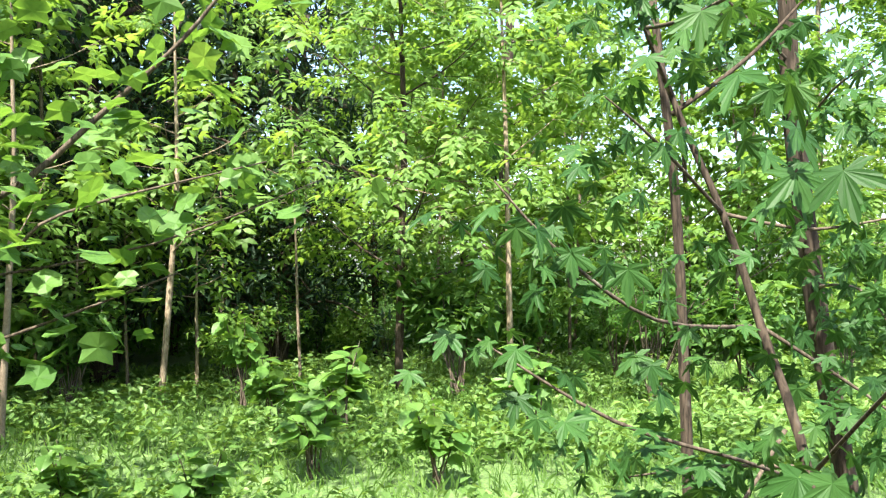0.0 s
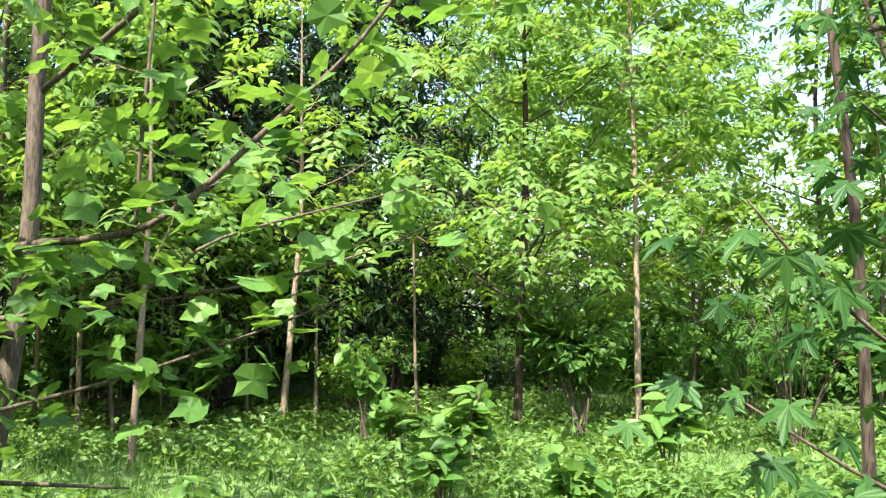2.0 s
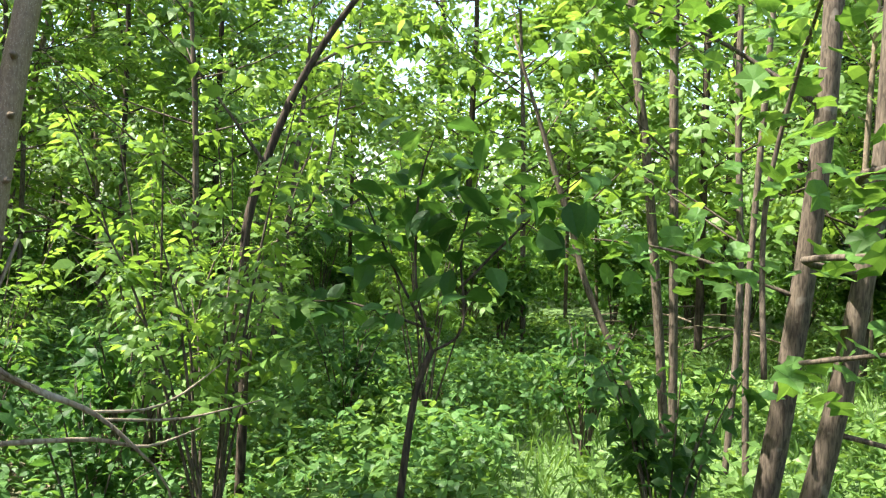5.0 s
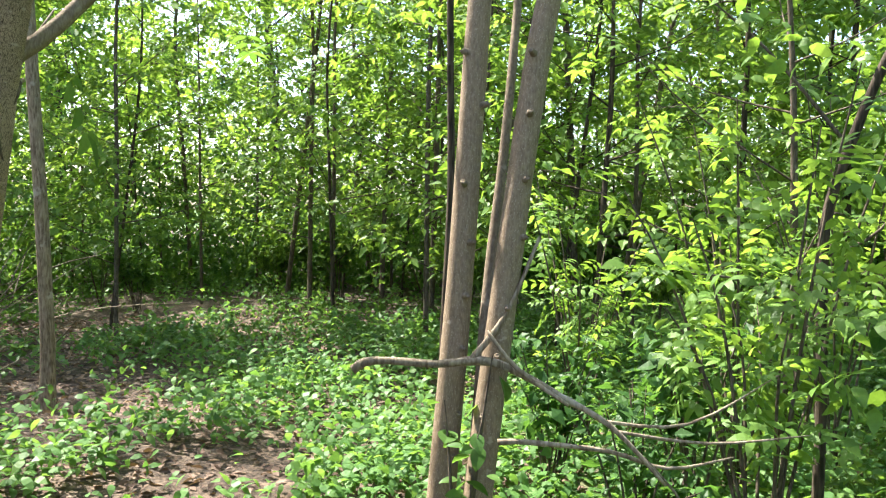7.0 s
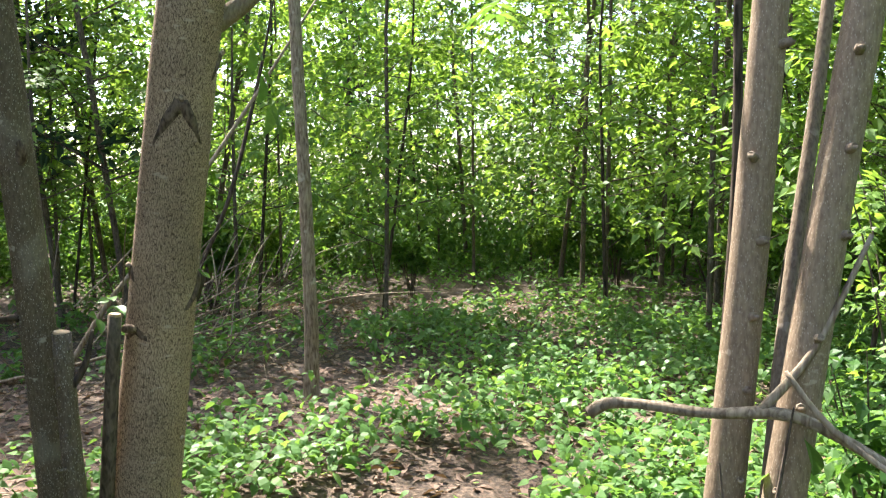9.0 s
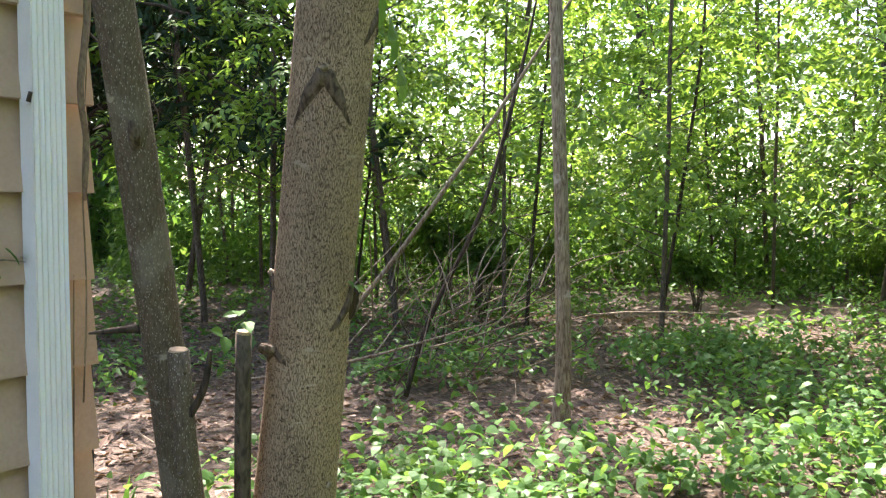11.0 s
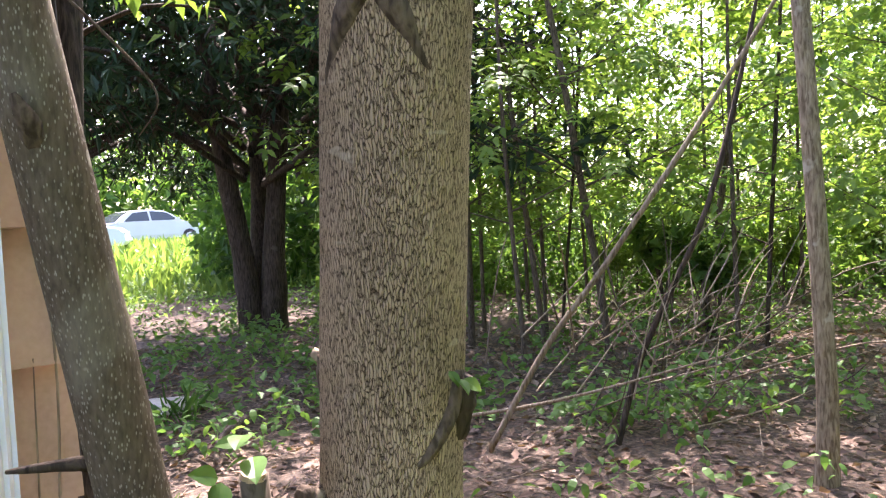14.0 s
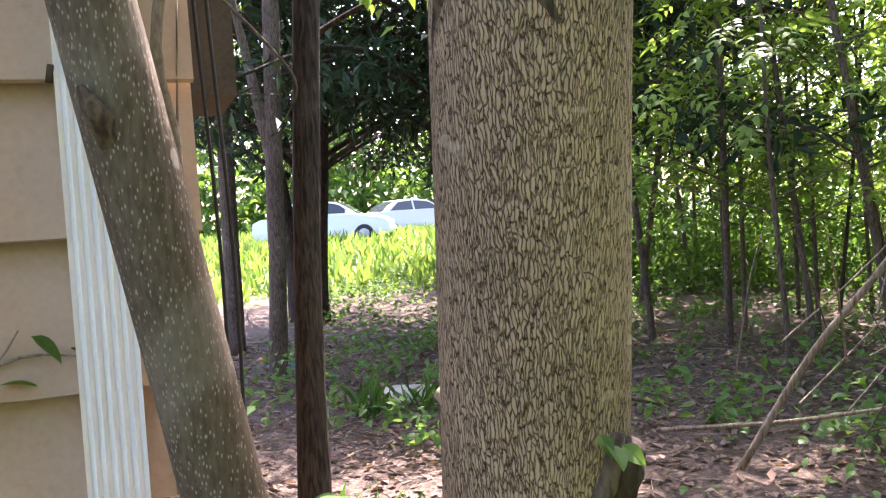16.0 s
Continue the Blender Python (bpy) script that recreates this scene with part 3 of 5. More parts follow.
plot.fill(FAR_TREES, 11, lambda: polar(0, 2, 48, 66, -115, -60), 2.5, (0.9, 1.3))
# added trees on the side never looked at; they only hold back sky light
BEHIND = [grow_tree("shade_tree", 9, 0.1, 0.35, 2.4, 2500, FOLD, 0.2, LEAF_MID, BARK_GREY, "tall tree with a green crown, added out of view to block sky light", 20, 0.5, "trees behind the house", 25)]
plot.fill(BEHIND, 4, lambda: polar(-0.5, 0.5, 14, 24, 160, 235), 3.5, (0.9, 1.2))


def thicket(name, r0, r1, a0, a1, n, size, height, mat, label):
    """Far woods between and behind the trees that can be told apart."""
    p = np.array([polar(0, 1, r0, r1, a0, a1) for _ in range(n)])
    swell = 0.65 + 0.35 * np.sin(p[:, 0] * 0.9) * np.cos(p[:, 1] * 0.8)
    z = rng.random(n) ** 1.3 * height * swell
    me = leaf_mesh(name, np.column_stack([p, z + 0.05]), rng.uniform(0.6, 1.3, n) * size, FOLD, mat, 35, 20)
    return tagged(new(name, me), label, "woods", "", "stuff")


thicket("far_woods", 19, 28, 24, 160, 66000, 0.24, 9.0, LEAF_BRIGHT, "dense bright green thicket far behind the clearing")
# the next two are darkened by leaf colour to stand for woodland shade
thicket("deep_woods", 19, 28, -56, 24, 44000, 0.22, 8.5, LEAF_SHADED, "dense shaded green thicket deep in the woods")
thicket("dark_thicket", 19, 26, -66, -57, 5000, 0.3, 4.5, LEAF_SHADED, "dark shaded thicket behind the cedars")
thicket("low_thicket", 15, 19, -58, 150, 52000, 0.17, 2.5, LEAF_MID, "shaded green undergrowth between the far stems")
thicket("far_hedge", 42, 50, -112, -55, 16000, 0.6, 9.0, LEAF_MID, "dark green hedge at the end of the lawn")

SHRUBS = [
    grow_shrub("understory_shrub", 1.6, 0.7, 12, 900, FOLD, 0.13, LEAF_BRIGHT, BARK_TWIG, "leafy green understory shrub", "shrub", "understory shrubs"),
    grow_shrub("understory_shrub", 1.1, 0.6, 10, 800, FOLD, 0.11, LEAF_MID, BARK_TWIG, "low dark green shrub in the shade", "shrub", "understory shrubs"),
    grow_shrub("understory_shrub", 2.3, 0.9, 14, 200, COMPOUND, 0.26, LEAF_MID, BARK_TWIG, "tall shrub with feathery compound leaves", "shrub", "understory shrubs"),
]
shrub_plot = Plot()
shrub_plot.taken += [(0.2, 2.7), (-1.5, 2.9)]


def shrub_spot():
    if rng.random() < 0.38:
        return polar(0, 1, 9.0, 17, -40, 45)
    return polar(-0.5, 0, 9.5, 18, 35, 138)


shrub_plot.fill(SHRUBS, 84, shrub_spot, 0.9, (0.7, 1.3))

# ---------------------------------------------------------------- cedars
def cedar(name, height, label, low=1.2, reach=3.2, limbs=46, stems=3):
    tree = tagged(new(name), label, "tree", "")
    wood, ends = Shape(), []
    for s in range(stems):
        an = s * 2.1 + 0.5
        tip = (math.cos(an) * 0.9, math.sin(an) * 0.9, height * (0.8 + 0.2 * (s == 0)))
        wood.tube([(math.cos(an) * 0.16, math.sin(an) * 0.16, -0.1), (math.cos(an) * 0.24, math.sin(an) * 0.24, 1.0), tuple(np.array(tip) * (0.6, 0.6, 0.5)), tip], [0.2, 0.16, 0.1, 0.03], 9, knobs=0.3)
    for i in range(limbs):
        z = low + (height - low) * (i / limbs) ** 1.2
        an = i * 2.4 + rng.normal(0, 0.3)
        ln = reach * (1.05 - 0.8 * (z - low) / (height - low)) * rng.uniform(0.75, 1.15)
        tip = Vector((math.cos(an) * ln, math.sin(an) * ln, z + ln * rng.uniform(-0.05, 0.25)))
        base = Vector((math.cos(an) * 0.2, math.sin(an) * 0.2, z))
        mid = base.lerp(tip, 0.55) + Vector((0, 0, 0.16 * ln))
        wood.tube([tuple(base), tuple(mid), tuple(tip)], [0.05, 0.03, 0.008], 5, close=False, knobs=0.2)
        for k in range(9):
            t = 0.3 + 0.7 * k / 8
            p = (base.lerp(mid, t / 0.55) if t < 0.55 else mid.lerp(tip, (t - 0.55) / 0.45)) + Vector(rng.normal(0, 0.22, 3))
            ends.append(tuple(p))
            wood.tube([tuple(base.lerp(tip, t * 0.9) + Vector((0, 0, 0.1))), tuple(p)], [0.012, 0.004], 3, close=False)
    part("trunk", wood.mesh("trunk", BARK_DARK), tree)
    pos = sprays(ends, 26, 0.26, 0.5)
    part("foliage", leaf_mesh("foliage", pos, rng.uniform(0.7, 1.3, len(pos)) * 0.2, NARROW, NEEDLE, 40, 5), tree)
    return tree


c1 = cedar("cedar", 7.5, "old spreading cedar with dark feathery foliage and twisted trunks", 2.0, 5.0, 74)
c1.matrix_basis = pose(-11.3, 7.35, 0)
c2 = cedar("cedar", 8.0, "dark cedar standing in the woodland edge with bare lower branches", 0.7, 2.6, 50, 2)
c2.matrix_basis = pose(12.2, 0.6, 0)
for x, y, s, r in ((13.6, -1.9, 0.95, 80), (14.0, 3.0, 1.0, 200)):
    copy_thing(c2, Matrix.LocRotScale((x, y, 0), Euler((0, 0, radians(r))), (s, s, s)))
copy_thing(c1, Matrix.LocRotScale((-13.4, 4.95, 0), Euler((0, 0, 2.2)), (0.95, 0.95, 1.08)))
copy_thing(c1, Matrix.LocRotScale((-19.0, 12.6, 0), Euler((0, 0, 1.0)), (1.1, 1.1, 1.2)))

# ---------------------------------------------------------------- single trees along the walk
def trunk_tree(name, pts, radii, bark, label, seg=20, knobs=0.02, category="tree"):
    t = tagged(new(name), label, category)
    base = Vector(pts[0])
    t.location = base
    part("trunk", Shape().tube([tuple(Vector(p) - base) for p in pts], radii, seg, knobs=knobs).mesh("trunk", bark), t)
    return t, base


def limb(tree, base, pts, radii, bark, name="limb", seg=7, label=""):
    return part(name, Shape().tube([tuple(Vector(p) - base) for p in pts], radii, seg, knobs=0.1).mesh(name, bark), tree, label)


# big ash by the house
ash, ash_at = trunk_tree("ash_tree", [(-1.79, 3.03, -0.1), (-1.70, 3.0, 0.4), (-1.603, 2.985, 1.0), (-1.526, 2.97, 1.5), (-1.448, 2.955, 2.0), (-1.30, 2.93, 3.0), (-1.2, 3.0, 6.0), (-1.1, 3.1, 9)],
                         [0.16, 0.12, 0.107, 0.103, 0.101, 0.094, 0.07, 0.02], BARK_BIG, "straight ash trunk with ridged brown bark and branch scars", 40, 0.015)
limb(ash, ash_at, [(-1.45, 2.95, 2.05), (-1.25, 3.1, 2.25), (-0.95, 3.3, 2.75), (-0.7, 3.5, 3.6)], [0.035, 0.03, 0.025, 0.01], BARK_GREY)
# leaning smooth tree beside it
lean, lean_at = trunk_tree("leaning_tree", [(-1.885, 2.90, -0.1), (-1.822, 2.791, 0.5), (-1.772, 2.68, 1.1), (-1.737, 2.581, 1.65), (-1.716, 2.499, 2.1), (-1.70, 2.32, 3.1), (-1.75, 2.05, 5.5)],
                           [0.066, 0.055, 0.050, 0.048, 0.046, 0.038, 0.012], BARK_LEAN, "leaning smooth grey-brown tree with pale lichen spots by the house", 28, 0.02)
# twin trunks with the dead branch
for pts, rad, lab in (([(0.10, 2.83, -0.1), (0.135, 2.84, 0.6), (0.189, 2.86, 1.3), (0.238, 2.87, 2.1), (0.30, 2.9, 3.2), (0.4, 3.1, 6)], [0.065, 0.05, 0.046, 0.042, 0.036, 0.012], "upright grey-brown tree with a smooth knotted trunk"),
                      ([(0.19, 2.75, -0.1), (0.252, 2.75, 0.6), (0.334, 2.76, 1.3), (0.438, 2.77, 2.1), (0.62, 2.82, 3.2), (0.85, 3.1, 6)], [0.062, 0.05, 0.046, 0.042, 0.036, 0.012], "slanting grey-brown tree growing beside its twin")):
    trunk_tree("twin_tree", pts, rad, BARK_TWIN, lab, 24, 0.04)[0]["group"] = "twin trees"
thin, thin_at = trunk_tree("slender_tree", [(-2.86, 6.61, -0.1), (-2.85, 6.62, 0.5), (-2.88, 6.6, 1.6), (-2.95, 6.62, 2.8), (-3.0, 6.6, 4.5), (-3.05, 6.6, 8)], [0.07, 0.056, 0.05, 0.047, 0.042, 0.015], BARK_PALE, "slender straight tree with pale scaly bark", 14, 0.06)
dark, dark_at = trunk_tree("dark_tree", [(-5.07, 3.34, -0.1), (-5.10, 3.37, 0.7), (-5.14, 3.41, 1.5), (-5.18, 3.5, 2.8), (-5.3, 3.7, 6)], [0.1, 0.078, 0.073, 0.072, 0.03], BARK_DARK, "slim tree with dark furrowed bark behind the house", 16, 0.08)

# ---------------------------------------------------------------- house
# brown soffit paint, with the shade under the eave put into the colour
EAVE_SHADED_BROWN = speckled("eave_shaded_brown", [(0.3, (0.07, 0.045, 0.032)), (0.7, (0.15, 0.10, 0.07))], 4, 60, 0.8, 0.1, 0.003)
house = tagged(new("house"), "weathered house corner with wide tan lap siding", "house")
WX, WY, REVEAL = -2.12, 2.672, 0.236
core = Shape().box((-6.0, -2.0, -0.1), (WX - 0.02, WY - 0.03, 2.95))
part("wall", core.mesh("wall", SIDING_EDGE, False), house, "dark sheathing behind the siding")
for k in range(13):
    z = 1.572 + REVEAL * (k - 6)
    b = Shape().prism([(WX - 0.018, z + REVEAL + 0.02), (WX - 0.006, z + REVEAL + 0.02), (WX + 0.032, z), (WX + 0.014, z - 0.003)], -2.0, WY + 0.004 * math.sin(k * 2.1), 1)
    part("siding_board", b.mesh("siding_board", SIDING, False), house)
part("roof", Shape().prism([(-6.4, 2.95), (WX + 0.4, 2.95), (WX + 0.4, 3.1), (-4.05, 4.1), (-6.4, 3.1)], -2.3, WY + 0.3, 1).mesh("roof", SIDING_EDGE, False), house, "dark roof")
part("eave", Shape().box((-3.9, WY - 0.03, 1.97), (-3.38, WY + 0.22, 2.95)).mesh("eave", EAVE_SHADED_BROWN, False), house, "brown boxed eave end")

spout = tagged(new("downspout"), "white ribbed metal downspout fixed to the house corner", "downspout")
prof = []
for i in range(25):
    u = i / 24
    prof.append((0.033 + 0.003 * math.cos(u * math.pi * 12), 0.043 - 0.086 * u))
prof += [(-0.03, -0.043), (-0.03, 0.043)]
part("pipe", Shape().prism([(x, y) for x, y in prof], 0.0, 2.9, 2).mesh("pipe", SPOUT, False), spout)
part("clip", Shape().tube([(0.03, -0.05, 1.795), (0.036, -0.046, 1.82)], [0.006, 0.005], 8).mesh("clip", BARK_DARK), spout, "small dark clip")
spout.matrix_basis = pose(WX + 0.052, 2.523, 0.0, 0.0)

# ---------------------------------------------------------------- ground growth
def scatter(n, area):
    return np.array([area() for _ in range(n)])


def patch_noise(x, y, f=0.8, s=0.0):
    return np.sin(f * 1.7 * x + s) * np.cos(f * 1.3 * y - s) + 0.6 * np.sin(f * 3.1 * x - 2 * f * y + s)


def herb_layer(name, n, area, size, mat, shape, label, keep, height, tilt=25):
    p = scatter(n, area)
    p = p[keep(p[:, 0], p[:, 1])]
    out, sz = [], []
    for x, y in p:
        k = int(rng.integers(5, 11))
        h = height * rng.uniform(0.4, 1.2)
        for i in range(k):
            out.append((x + rng.normal(0, 0.07), y + rng.normal(0, 0.07), float(ground_z(x, y)) + h * (0.25 + 0.75 * rng.random())))
            sz.append(size * rng.uniform(0.6, 1.3))
    return tagged(new(name, leaf_mesh(name, out, sz, shape, mat, tilt, 8)), label, "undergrowth", "", "stuff")


herb_layer("low_plants", 11000, lambda: polar(0, 1.2, 1.5, 9.5, -66, 60), 0.077, HERB, BROAD, "low leafy green plants covering the woodland floor",
           lambda x, y: (rng.normal(0, 0.55, len(x)) + patch_noise(x, y, 1.1) + 0.4 * (x + 0.9) > -0.15) & ((x + 1.5) ** 2 + (y - 2.9) ** 2 > 0.12), 0.36)
herb_layer("shade_plants", 4200, lambda: polar(0, 1.2, 7, 18, -75, 50), 0.1, HERB, FOLD, "shaded green plants deep in the wood", lambda x, y: patch_noise(x, y, 0.6) + rng.normal(0, 0.5, len(x)) > -0.5, 0.35)
herb_layer("clearing_plants", 9000, lambda: polar(-0.6, -0.2, 1.6, 13, 30, 145), 0.1, GRASS, FOLD, "leafy weeds growing through the grass of the clearing",
           lambda x, y: patch_noise(x, y, 0.9, 1.0) > -0.2, 0.32)


def grass_layer(name, n, area, label, height, keep):
    p = scatter(n, area)
    p = p[keep(p[:, 0], p[:, 1])]
    pos = np.column_stack([p, ground_z(p[:, 0], p[:, 1])])
    me = leaf_mesh(name, pos, rng.uniform(0.5, 1.3, len(pos)) * height, BLADE, GRASS, 22, -68)
    return tagged(new(name, me), label, "grass", "", "stuff")


grass_layer("clearing_grass", 50000, lambda: polar(-0.6, -0.2, 1.5, 14, 30, 145), "long fresh green grass in the clearing", 0.16, lambda x, y: patch_noise(x, y, 0.7, 2.0) > -1.1)
p_lawn = lambda: (rng.uniform(-46, -16.5), rng.uniform(0, 20))
lawn = scatter(16000, p_lawn)
me = leaf_mesh("lawn_grass", np.column_stack([lawn, ground_z(lawn[:, 0], lawn[:, 1])]), rng.uniform(0.5, 1.3, len(lawn)) * 0.42, (BLADE[0] * (7, 1, 1), BLADE[1]), GRASS, 22, -68)
tagged(new("lawn_grass", me), "tall sunlit yellow-green grass beyond the trees", "grass", "", "stuff")

litter = scatter(30000, lambda: polar(-0.5, 1.5, 0.6, 11, -100, 60))
me = leaf_mesh("leaf_litter", np.column_stack([litter, ground_z(litter[:, 0], litter[:, 1]) + 0.015]), rng.uniform(0.035, 0.1, len(litter)), FLAKE, DRY_LEAF, 18, 0)
tagged(new("leaf_litter", me), "dry brown leaves scattered on the soil", "leaf litter", "", "stuff")

# ---------------------------------------------------------------- leafy limbs
def foliage(tree, base, centres, counts, spread, shape, size, mat, tilt=28, droop=30, flat=0.6, name="foliage"):
    pos = np.concatenate([np.array(c) + rng.normal(0, 1, (n, 3)) * (spread, spread, spread * flat) for c, n in zip(centres, counts)])
    pos = pos - np.array(base)
    return part(name, leaf_mesh(name, pos, rng.uniform(0.6, 1.25, len(pos)) * size, shape, mat, tilt, droop), tree)


def along(pts, n, start=0.2):
    """n places spread along a bent line."""
    pts = [Vector(p) for p in pts]
    out = []
    for i in range(n):
        u = (start + (1 - start) * (i + rng.random()) / n) * (len(pts) - 1)
        k = min(int(u), len(pts) - 2)
        out.append(tuple(pts[k].lerp(pts[k + 1], u - k)))
    return out


def leafy_limb(tree, base, pts, radii, bark, n, spread, shape, size, mat, start=0.25, droop=30):
    limb(tree, base, pts, radii, bark)
    if n:
        foliage(tree, base, along(pts, n, start), [1] * n, spread, shape, size, mat, 26, droop, 0.6)


# ---------------------------------------------------------------- tulip tree with two stems and long level branches
tulip, tul = trunk_tree("tulip_tree", [(3.10, 1.28, -0.1), (3.15, 1.2, 0.35), (3.18, 1.09, 0.98), (3.21, 0.99, 1.86), (3.22, 0.97, 2.85), (3.3, 0.9, 5.0), (3.3, 0.9, 7.5)],
                        [0.065, 0.056, 0.05, 0.042, 0.038, 0.028, 0.01], BARK_TWIG, "young tulip tree with grey bark and broad bright leaves", 14, 0.05)
limb(tulip, tul, [(3.40, 1.55, -0.1), (3.48, 1.54, 0.23), (3.5, 1.45, 0.95), (3.53, 1.36, 2.04), (3.53, 1.34, 2.97), (3.6, 1.4, 5.5)], [0.07, 0.062, 0.056, 0.05, 0.046, 0.015], BARK_TWIG, "stem", 14)
for pts, rad, n in (
        ([(3.2, 0.97, 1.80), (2.5, 0.81, 1.82), (2.25, 0.29, 1.89), (2.09, -0.16, 2.26), (1.94, -0.48, 2.56), (1.8, -0.8, 3.0)], [0.02, 0.016, 0.014, 0.011, 0.008, 0.004], 46),
        ([(3.2, 1.02, 1.45), (2.75, 1.1, 1.51), (2.49, 0.55, 1.57), (2.25, 0.23, 1.68), (2.02, 0.0, 1.83), (2.1, -0.75, 2.05)], [0.016, 0.014, 0.011, 0.008, 0.006, 0.003], 30),
        ([(3.18, 1.07, 1.1), (2.77, 1.1, 1.11), (2.5, 0.48, 1.28), (2.24, 0.01, 1.44), (2.2, -0.4, 1.6)], [0.012, 0.010, 0.008, 0.006, 0.003], 26),
        ([(2.9, 1.3, 1.0), (3.07, 1.41, 1.7), (3.03, 1.28, 2.28), (2.6, 1.0, 2.54), (2.0, 0.75, 2.6)], [0.013, 0.012, 0.01, 0.007, 0.003], 34),
        ([(2.3, 0.35, 1.88), (2.28, 0.33, 2.3), (2.3, 0.3, 2.8), (2.3, 0.3, 3.4)], [0.009, 0.008, 0.006, 0.003], 26),
        ([(2.5, 0.5, 1.57), (2.3, -0.3, 1.72), (2.3, -1.0, 2.0)], [0.006, 0.005, 0.002], 12),
        ([(3.22, 0.97, 2.6), (2.7, 0.3, 3.0), (2.2, -0.4, 3.5), (2.0, -1.0, 3.9)], [0.018, 0.014, 0.009, 0.003], 40),
        ([(3.5, 1.35, 2.2), (3.3, 1.9, 2.6), (2.9, 2.4, 2.8)], [0.016, 0.01, 0.003], 34),
        ([(3.5, 1.4, 1.3), (3.2, 1.9, 1.5), (2.9, 2.2, 1.55)], [0.012, 0.008, 0.003], 26)):
    leafy_limb(tulip, tul, pts, rad, BARK_TWIG, int(n * 2.1), 0.14, TULIP, 0.125, LEAF_TULIP, 0.15, 16)
limb(tulip, tul, [(3.18, 1.11, 0.77), (3.26, 0.81, 0.73), (3.33, 0.52, 0.69)], [0.014, 0.011, 0.005], BARK_TWIG, "dead_limb", 6, "bare broken branch")

# ---------------------------------------------------------------- silver maple
maple, mp_at = trunk_tree("silver_maple", [(1.40, -3.08, -0.1), (1.4, -2.99, 0.67), (1.41, -2.88, 1.36), (1.42, -2.79, 2.21), (1.41, -2.77, 2.9), (1.3, -2.7, 5.5)],
                          [0.055, 0.045, 0.043, 0.04, 0.036, 0.012], BARK_DARK, "silver maple with dark stems and deeply cut leaves", 14, 0.05)
limb(maple, mp_at, [(0.50, -2.2, -0.1), (0.61, -2.14, 0.92), (0.81, -2.13, 1.4), (0.92, -2.08, 1.76), (1.04, -1.98, 2.16), (1.16, -1.89, 2.7), (1.25, -1.8, 4.0)], [0.02, 0.016, 0.014, 0.012, 0.011, 0.009, 0.004], BARK_DARK, "stem", 10)
limb(maple, mp_at, [(2.99, -3.3, -0.1), (2.98, -3.28, 1.03), (2.96, -3.23, 2.08), (2.95, -3.1, 3.2)], [0.04, 0.033, 0.03, 0.024], BARK_DARK, "stem", 10)
limb(maple, mp_at, [(1.04, -1.98, 2.1), (0.98, -2.25, 2.3), (0.95, -2.5, 2.55)], [0.01, 0.007, 0.003], BARK_DARK)
for pts, n in (([(0.62, -2.14, 0.95), (0.4, -1.75, 1.1), (0.42, -1.4, 1.22), (0.55, -1.1, 1.42)], 20),
               ([(0.82, -2.1, 1.4), (0.55, -1.6, 1.45), (0.48, -1.3, 1.62), (0.47, -1.12, 1.8)], 16),
               ([(0.92, -2.08, 1.76), (0.7, -1.7, 1.95), (0.62, -1.5, 2.05)], 14),
               ([(0.7, -2.12, 1.1), (0.6, -1.8, 0.85), (0.62, -1.5, 0.75)], 16),
               ([(1.04, -1.98, 2.16), (0.85, -1.75, 2.35), (0.75, -1.6, 2.5)], 22),
               ([(0.92, -2.08, 1.76), (0.75, -2.3, 1.7), (0.5, -2.5, 1.75)], 22),
               ([(0.81, -2.13, 1.4), (0.7, -2.4, 1.2), (0.5, -2.5, 1.05)], 26),
               ([(1.42, -2.8, 2.1), (1.0, -2.6, 2.2), (0.6, -2.4, 2.2)], 30),
               ([(1.41, -2.85, 1.5), (1.0, -2.7, 1.5), (0.7, -2.6, 1.3)], 26),
               ([(0.65, -2.14, 1.0), (0.75, -1.9, 1.0), (0.9, -1.65, 0.95)], 22),
               ([(1.42, -2.8, 2.4), (1.3, -2.4, 2.6), (1.2, -2.0, 2.7)], 30)):
    leafy_limb(maple, mp_at, pts, [0.007] + [0.005] * (len(pts) - 2) + [0.002], BARK_TWIG, int(n * 3.0), 0.15, MAPLE, 0.1, LEAF_MAPLE, 0.2, 48)
foliage(maple, mp_at, [(-0.33, -1.24, 1.9), (-0.25, -1.4, 1.75), (-0.36, -1.32, 1.32), (0.45, -1.2, 1.72)], [4, 4, 5, 7], 0.07, MAPLE, 0.115, LEAF_MAPLE, 25, 50)
leafy_limb(maple, mp_at, [(0.6, -2.14, 1.0), (0.1, -1.9, 1.3), (-0.35, -1.5, 1.4)], [0.007, 0.005, 0.002], BARK_TWIG, 7, 0.06, MAPLE, 0.11, LEAF_MAPLE, 0.6, 40)
leafy_limb(maple, mp_at, [(1.1, -1.9, 2.4), (0.4, -1.6, 2.2), (-0.3, -1.3, 2.05)], [0.008, 0.006, 0.002], BARK_TWIG, 7, 0.06, MAPLE, 0.11, LEAF_MAPLE, 0.6, 40)

# ---------------------------------------------------------------- saplings in the clearing
def sapling(x, y, h, r, crown, reach, n, shape, size, mat, bark, label, lean=0.06, limbs=10):
    t = grow_tree("sapling", h, r, crown, reach, n, shape, size, mat, bark, label, limbs, lean, "", 28)
    t.matrix_basis = pose(x, y, float(ground_z(x, y)), 0, 0, rng.uniform(0, 360))
    return t


